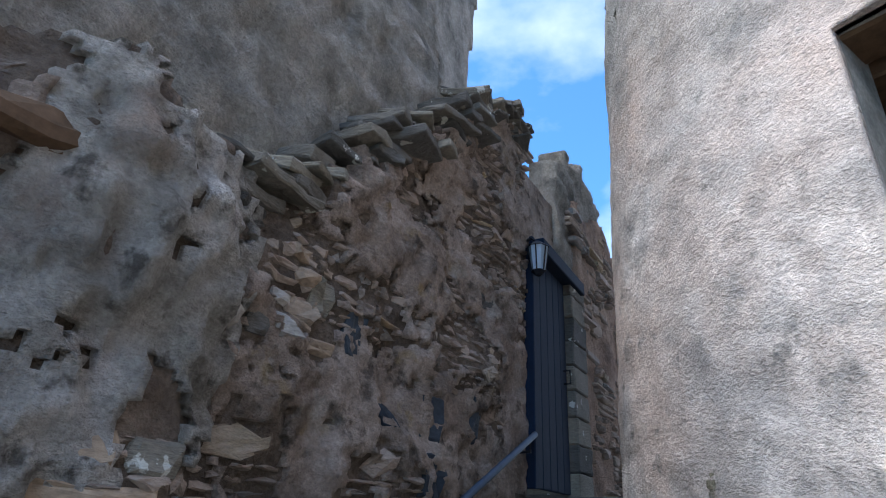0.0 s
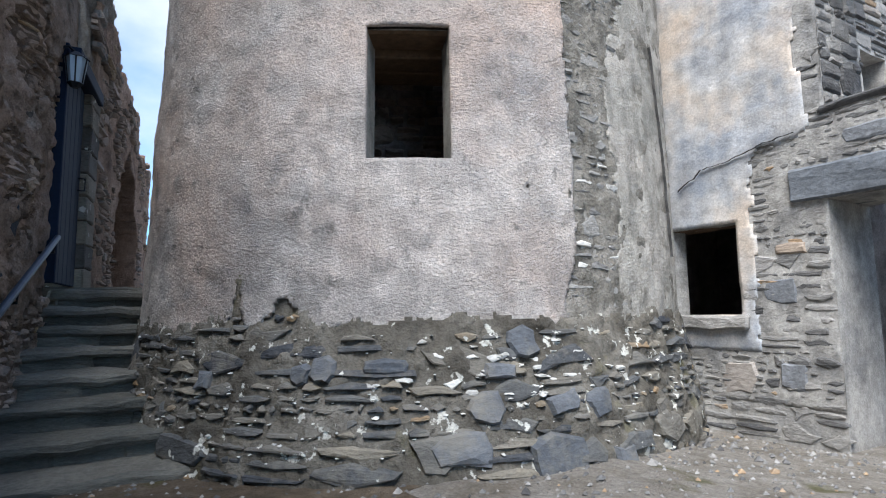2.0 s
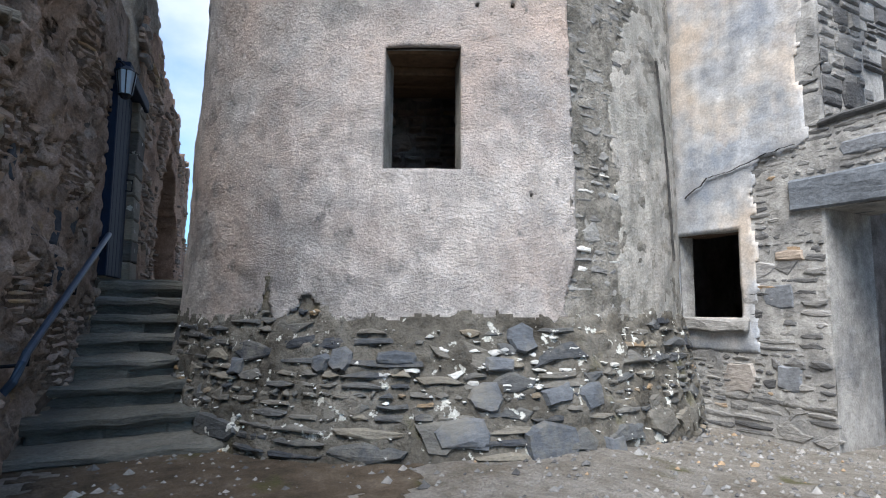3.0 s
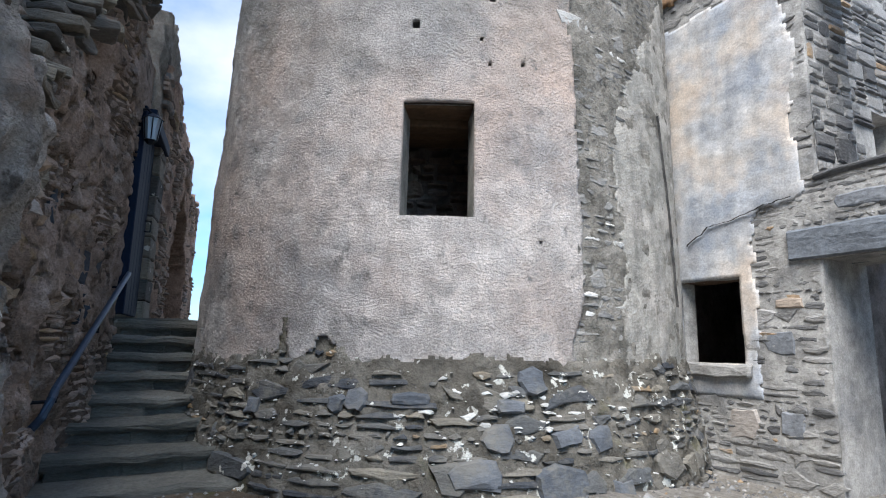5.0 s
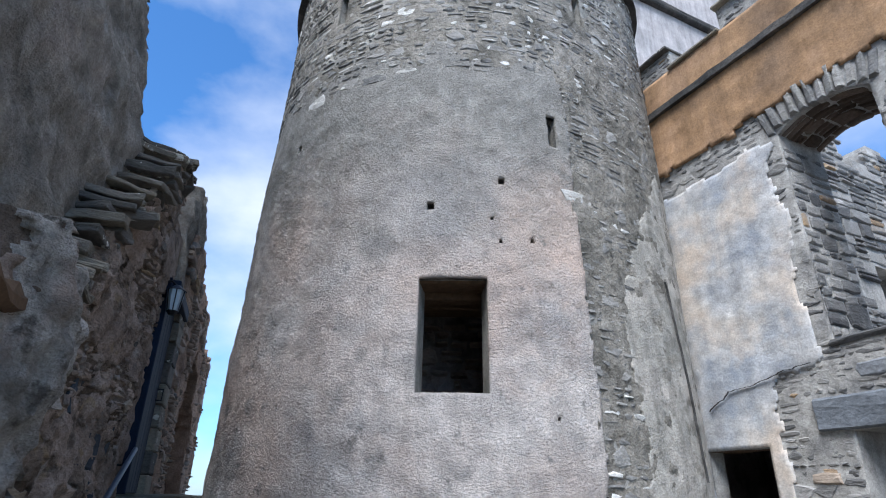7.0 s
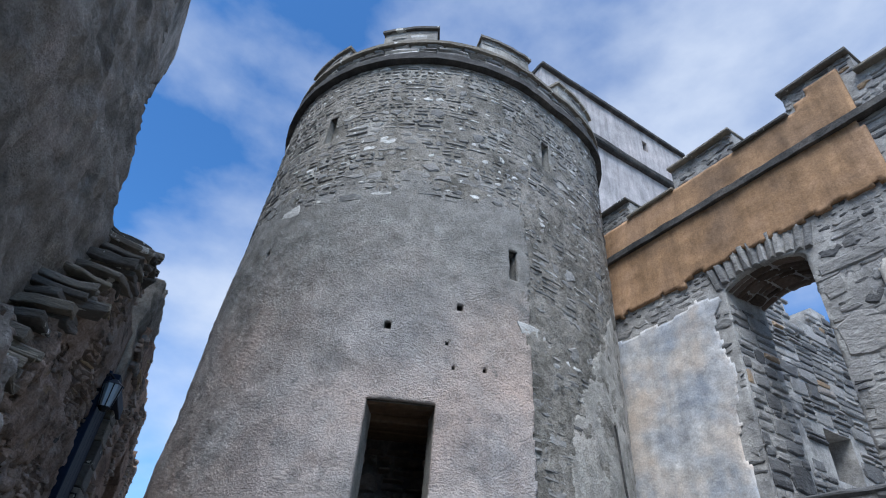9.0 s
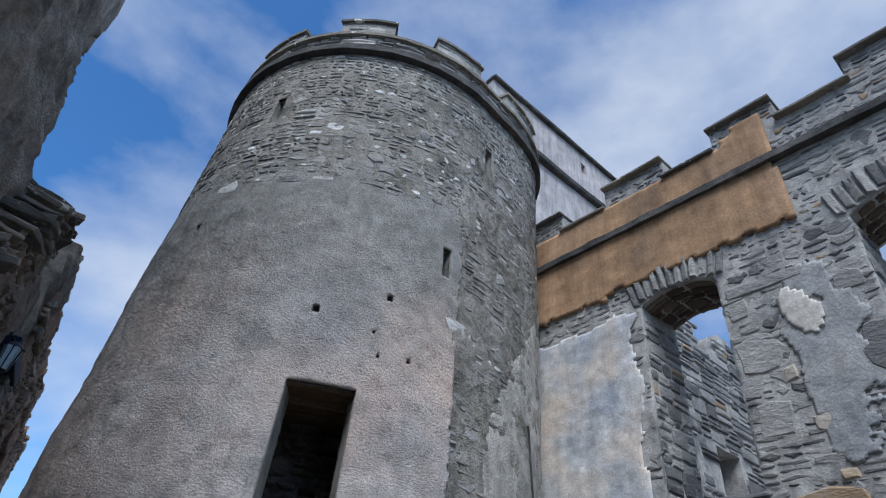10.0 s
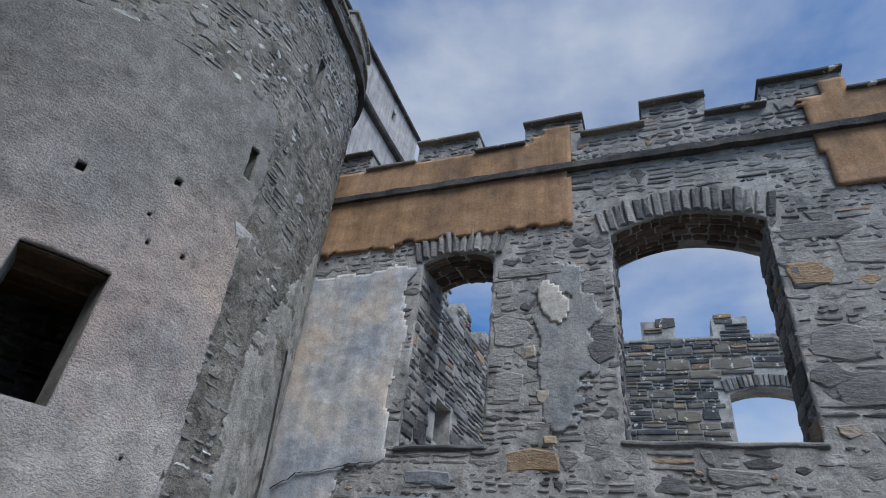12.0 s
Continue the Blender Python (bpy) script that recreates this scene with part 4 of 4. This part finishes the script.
cells = rubble(on_left_rough, -3.4, 2.3, 0.2, 5.0, 0.085, (0.9, 2.2), left_ok, rng, 1.0, 0.022)
lay("stone", on_left_rough, cells, lambda x, z: math.hypot(x + 1.0, z - 1.8), M_LEFT, M_LEFT_J, left, 0.018, rng, 0.05, 0.8, 260)
for x, z, w, h, m in ((-1.26, 1.92, 0.16, 0.24, M_BLUE), (-2.0, 1.67, 0.2, 0.27, M_BLUE), (-1.61, 1.61, 0.13, 0.14, M_BLUE), (-1.99, 1.36, 0.24, 0.26, M_BLUE), (-2.55, 1.75, 0.2, 0.3, M_BLUE),
                      (-1.02, 2.03, 0.16, 0.17, M_SLATE), (-1.06, 1.81, 0.15, 0.08, M_PALE), (-0.92, 1.94, 0.15, 0.11, M_PALE), (-0.82, 1.83, 0.14, 0.1, M_PALE), (-0.67, 1.8, 0.11, 0.1, M_SLATE), (-0.53, 1.79, 0.12, 0.09, M_PALE),
                      (-0.78, 1.95, 0.12, 0.08, M_PALE), (-0.88, 2.08, 0.12, 0.08, M_PALE), (-0.83, 2.18, 0.12, 0.07, M_PALE),
                      (-0.12, 1.27, 0.12, 0.11, M_PALE), (-0.32, 1.26, 0.2, 0.12, M_SLATE), (-0.17, 1.13, 0.32, 0.1, M_PALE), (-1.7, 2.26, 0.1, 0.1, M_SLATE), (-2.7, 2.62, 0.18, 0.15, M_SLATE)):
    vs, fs = stone_shape(on_left_rough, x, z, w, h, 0.03, rng, 0.06, 0.25)
    link("stone", vs, fs, m, left)

# slates that cap the climbing edge
x = -0.4
while x > -3.4:
    z = left_top(x - 0.08)
    for k in range(rng.choice((2, 3, 3, 4))):
        w, t = rng.uniform(0.12, 0.5), rng.uniform(0.012, 0.035)
        o = rng.uniform(-0.05, 0.11)
        turn = Matrix.Translation((x + rng.uniform(-0.1, 0.1), left_y(x), z + 0.01 - 0.06 * k)) @ Matrix.Rotation(radians(rng.uniform(-20, 20)), 4, "Z") @ Matrix.Rotation(radians(rng.uniform(-6, 16)), 4, "Y") @ Matrix.Rotation(radians(rng.uniform(-8, 8)), 4, "X")
        part("slate", rough_box((-w * 0.5, -0.4, -t), (w * 0.5, o + 0.04, t), rng, 0.03, 3, 0.008, turn), M_SLATE, left)
    x -= rng.uniform(0.12, 0.24)
bm = rough_box((-0.45, -0.3, -0.05), (0.4, 0.05, 0.04), rng, 0.05, 5, 0.03, Matrix.Translation((0.3, left_y(0.3) + 0.10, 2.08)) @ Matrix.Rotation(radians(8), 4, "Y"))
part("beam_end", bm, M_TIMBER, left, "rotten brown timber beam let into the wall")

# smoother wall piece further back
far = tagged(new("wall_far_left"), "smooth pale plastered wall end standing behind the brown wall", "wall", kind="structure")
slab("face", lambda x, z, o: (x, -6.42 + o, z), lines(-6.0, -2.3, 0.12), lines(2, 9.6, 0.12), lambda x, z: x < -2.4 and x > -5.0 - 0.12 * (z - 9.5) + 0.1 * fuzz(z, 0, 0, 2), lambda x, z: 0.02 * fuzz(x, 0, z, 2), 0.6, M_LEFTU, None, far, True)

# ---------------------------------------------------------------- doorway, landing wall with arch
def on_land(x, z, out):
    return (x, left_y(x) + 0.08 + out, z)


land = tagged(new("wall_landing"), "brown rubble wall above the landing with a pointed arch recess", "wall", kind="structure")


def land_top(x):
    return 4.75 - 0.2 * abs(math.sin(x * 2.2)) + 0.3 * fuzz(x, 0, 3, 2.2) - 0.5 * ease(-8.0, -9.5, x)


def in_arch(x, z):
    half = 1.25
    c = -7.75
    if not 1.2 < z:
        return False
    w = half if z < 2.55 else half * max(0.0, 1 - ((z - 2.55) / 1.2) ** 1.7)
    return abs(x - c) < w


slab("face", on_land, lines(-11.0, -4.75, 0.07), lines(0.8, 6.0, 0.07), lambda x, z: z < land_top(x) and not in_arch(x, z),
     lambda x, z: 0.05 * fuzz(x, 1, z, 1.5) + 0.03 * fuzz(x, 4, z, 7, 5), 0.55, M_LANDP, None, land, True)
slab("recess", lambda x, z, o: on_land(x, z, o - 0.5), lines(-9.4, -6.2, 0.2), lines(1, 4.2, 0.2), lambda x, z: True, lambda x, z: 0.02 * fuzz(x, 0, z, 4), 0.1, M_LANDP, None, land)
cells = rubble(on_land, -10.8, -4.85, 1.3, 5.2, 0.12, (1.2, 2.8), lambda x, z, dx, dz: z < land_top(x) - 0.15 and not in_arch(x + dx, z) and not in_arch(x - dx, z) and fuzz(x, 6, z, 1.8) > 0.1, rng, 1.0, 0.02)
lay("stone", on_land, cells, lambda x, z: 3, M_LEFT, M_LEFT_J, land, 0.05, rng, 0.04, 0.25, 0)
DW = Matrix.Translation((-3.45, left_y(-3.45), 0)) @ Matrix.Rotation(math.atan2(0.146, -1), 4, "Z")  # x along the doorway, y into the wall behind
for k in range(9):
    part("jamb_stone", rough_box((0.92 + rng.uniform(-0.02, 0.02), -0.13, 1.36 + 0.24 * k), (1.34, 0.4, 1.36 + 0.24 * (k + 0.96)), rng, 0.012, 2, 0.012, DW), M_SLATE, land)
part("head", rough_box((0.0, 0.02, 3.52), (0.86, 0.5, 4.3), rng, 0.02, 3, 0.02, DW), M_LEFTP, land)
slab("broken_head", lambda x, z, o: (x, left_y(x) + 0.03 + o, z), lines(-6.0, -4.3, 0.05), lines(3.52, 5.8, 0.05), lambda x, z: z < 5.45 - 0.55 * abs(x + 5.35) + 0.25 * fuzz(x, 0, 0, 4), lambda x, z: 0.07 * fuzz(x, 0, z, 4), 0.3, M_LEFTU, None, land, True)

door = holder("blue_door", "dark blue painted plank door, closed, at the head of the steps", "door")
for k in range(5):
    part("plank", rough_box((0.055 + 0.165 * k, -0.06, 1.41), (0.217 + 0.165 * k, -0.01, 3.36), rng, 0.002, 1, 0.006, DW), M_DOOR, door)
part("frame", rough_box((-0.02, -0.09, 1.4), (0.05, 0.12, 3.5), rng, 0.003, 1, 0.008, DW), M_DOOR, door)
part("frame", rough_box((0.055, -0.17, 3.37), (1.25, 0.12, 3.5), rng, 0.003, 1, 0.008, DW), M_DOOR, door)
part("handle", tube([DW @ Vector(p) for p in ((0.8, -0.06, 2.35), (0.8, -0.12, 2.35), (0.8, -0.12, 2.47), (0.8, -0.06, 2.47))], 0.01, 6), M_IRON, door)

# ---------------------------------------------------------------- steps
steps = holder("stone_steps", "worn narrow slate steps climbing between the brown wall and the tower", "stairs")
for k in range(8):
    x1, z1 = -1.58 - 0.355 * k, 0.21 + 0.165 * k
    yr = (-4.2, -4.34, -4.46, -4.52, -4.5, -4.5, -4.5, -4.5)[k]
    bm = rough_box((x1 - 0.5, left_y(x1) - 0.1, z1 - 0.085), (x1 + 0.03, yr, z1), rng, 0.035, 5, 0.025)
    part("tread", bm, M_STEP, steps)
    for j in range(3):
        y0 = left_y(x1) + 0.42 * j
        part("riser_stone", rough_box((x1 - 0.45, y0 - 0.03, z1 - 0.22), (x1 - 0.02 - 0.02 * (j % 2), min(y0 + 0.45, yr), z1 - 0.06), rng, 0.03, 3, 0.02), M_STEP, steps)
part("landing", rough_box((-11.5, -5.7, 1.1), (-4.25, -3.4, 1.40), rng, 0.02, 6, 0.02), M_STEP, steps)

# ---------------------------------------------------------------- handrail and lantern
rail = holder("handrail", "blue-grey painted iron pipe handrail fixed to the brown wall", "handrail")
A, B = Vector((-1.3, left_y(-1.3) + 0.13, 0.82)), Vector((-3.39, left_y(-3.39) + 0.1, 1.78))
pts = [A + Vector((0.0, -0.1, -0.22)), A + Vector((0.02, -0.03, -0.12)), A + Vector((0.0, 0, -0.02))] + [A.lerp(B, f) for f in (0.03, 0.3, 0.6, 0.97, 1.0)]
part("pipe", tube(pts, 0.024, 10), M_RAIL, rail)
for f in (0.05, 0.5, 0.95):
    p = A.lerp(B, f)
    part("bracket", tube([p + Vector((0, 0, -0.01)), p + Vector((0, 0, -0.09)), (p.x, left_y(p.x) - 0.05, p.z - 0.1)], 0.012, 6), M_IRON, rail)

lamp = holder("wall_lantern", "grey glazed square lantern on an iron bracket beside the door", "lantern")
L = Vector((-3.36, left_y(-3.36) + 0.16, 3.12))
bm = bmesh.new()
bmesh.ops.create_cone(bm, cap_ends=True, segments=6, radius1=0.06, radius2=0.09, depth=0.22, matrix=Matrix.Translation(L + Vector((0, 0, 0.11))))
part("glass", bm, M_LAMP, lamp, "pale frosted glass")
bm = bmesh.new()
bmesh.ops.create_cone(bm, cap_ends=True, segments=6, radius1=0.105, radius2=0.025, depth=0.06, matrix=Matrix.Translation(L + Vector((0, 0, 0.25))))
part("cap", bm, M_IRON, lamp)
bm = bmesh.new()
bmesh.ops.create_cone(bm, cap_ends=True, segments=6, radius1=0.03, radius2=0.064, depth=0.04, matrix=Matrix.Translation(L + Vector((0, 0, -0.02))))
part("base", bm, M_IRON, lamp)
part("arm", tube([L + Vector((0, 0, 0.27)), L + Vector((0, -0.06, 0.32)), L + Vector((0, -0.2, 0.26)), L + Vector((0, -0.22, 0.1))], 0.014, 6), M_IRON, lamp)
part("back_plate", rough_box((L.x - 0.05, L.y - 0.3, L.z - 0.05), (L.x + 0.05, L.y - 0.17, L.z + 0.3), rng, 0.003, 1, 0.006), M_IRON, lamp)
for k in range(6):
    a = radians(60 * k)
    part("glazing_bar", tube([L + Vector((0.061 * math.cos(a), 0.061 * math.sin(a), 0)), L + Vector((0.091 * math.cos(a), 0.091 * math.sin(a), 0.22))], 0.006, 5), M_IRON, lamp)

# ---------------------------------------------------------------- cracks in the plaster
def crack(name, place, line, width, parent):
    pts = []
    for (a, b) in zip(line, line[1:]):
        n = 14
        for k in range(n):
            pts.append((a[0] + (b[0] - a[0]) * k / n, a[1] + (b[1] - a[1]) * k / n))
    unit = 20.0 if place is on_tower else 1.0
    verts, faces = [], []
    for k, (u, v) in enumerate(pts):
        u += unit * 0.02 * fuzz(u / unit, 3, v, 9)
        v += 0.02 * fuzz(u / unit, 7, v, 9)
        w = width * (0.4 + abs(fuzz(u / unit, 1, v, 12)))
        verts += [place(u - w * unit, v + w, 0.052), place(u + w * unit, v - w, 0.052), place(u, v, 0.03)]
        if k:
            i = 3 * k
            faces += [(i - 3, i, i + 1, i - 2), (i - 2, i + 1, i + 2, i - 1), (i - 1, i + 2, i, i - 3)]
    link(name, verts, faces, M_DRIP, parent)


crack("crack", on_tower, [(27.0, 3.4), (30.0, 2.4), (31.0, 1.5)], 0.0018, tower)
crack("crack", on_hall, [(-1.25, 2.25), (-1.0, 2.42), (-0.75, 2.44), (-0.4, 2.52), (-0.1, 2.56)], 0.0016, hall)

# ---------------------------------------------------------------- loose gravel on the yard
verts, faces = [], []
for k in range(5200):
    x, y = rng.uniform(-2.4, 4.5), rng.uniform(-5.3, 0.6)
    if math.hypot(x - TX, y - TY) < 2.75 or (x < -1.6 and y < -3.6):
        continue
    r = rng.uniform(0.006, 0.022) if rng.random() < 0.95 else rng.uniform(0.025, 0.045)
    c = Vector((x, y, ground_z(x, y) + r * 0.15))
    n = len(verts)
    for dx, dy, dz in ((1, 0, 0), (0.2, 1, 0.1), (-1, 0.2, 0), (-0.1, -1, -0.1), (0, 0.1, 0.75), (0.1, 0, -0.6)):
        verts.append(c + Vector((dx, dy, dz)) * r * rng.uniform(0.7, 1.2))
    faces += [(n + i, n + j, n + 4) for i, j in ((0, 1), (1, 2), (2, 3), (3, 0))] + [(n + j, n + i, n + 5) for i, j in ((0, 1), (1, 2), (2, 3), (3, 0))]
tagged(link("gravel", verts, faces, M_WALL_J), "loose grey gravel scattered over the yard", "gravel", kind="stuff")

# ---------------------------------------------------------------- damp earth at the foot of the steps
tagged(slab("mud", lambda x, y, o: (x, y, ground_z(x, y) + 0.006 + o), lines(-2.2, 0.6, 0.05), lines(-5.6, -2.9, 0.05),
            lambda x, y: ((x + 1.2) / 1.3) ** 2 + ((y + 4.4) / 1.1) ** 2 < 1 + 0.9 * fuzz(x, y, 0, 1.6) + 0.3 * fuzz(x, y, 4, 6), lambda x, y: 0.004 * fuzz(x, y, 1, 9), 0.02, M_MUD, None, None, True, False),
       "damp brown earth with moss at the foot of the steps", "ground", kind="structure")


# low walls and vault added behind the small window to block the light
room = holder("wall_dark_enclosure", "enclosure added behind the small window to keep light out", kind="structure")
for lo, hi, nm in (((-0.42, 0.72, -0.1), (-0.3, 2.72, 2.3), "wall"), ((-2.6, 2.6, -0.1), (-0.8, 2.72, 2.3), "wall"), ((-2.72, 0.72, -0.1), (-2.605, 2.72, 2.3), "wall"), ((-2.72, 0.72, 2.304), (-0.3, 2.72, 2.38), "vault")):
    part(nm, rough_box(lo, hi, rng, 0.02, 4, 0.02), M_DARKP, room)
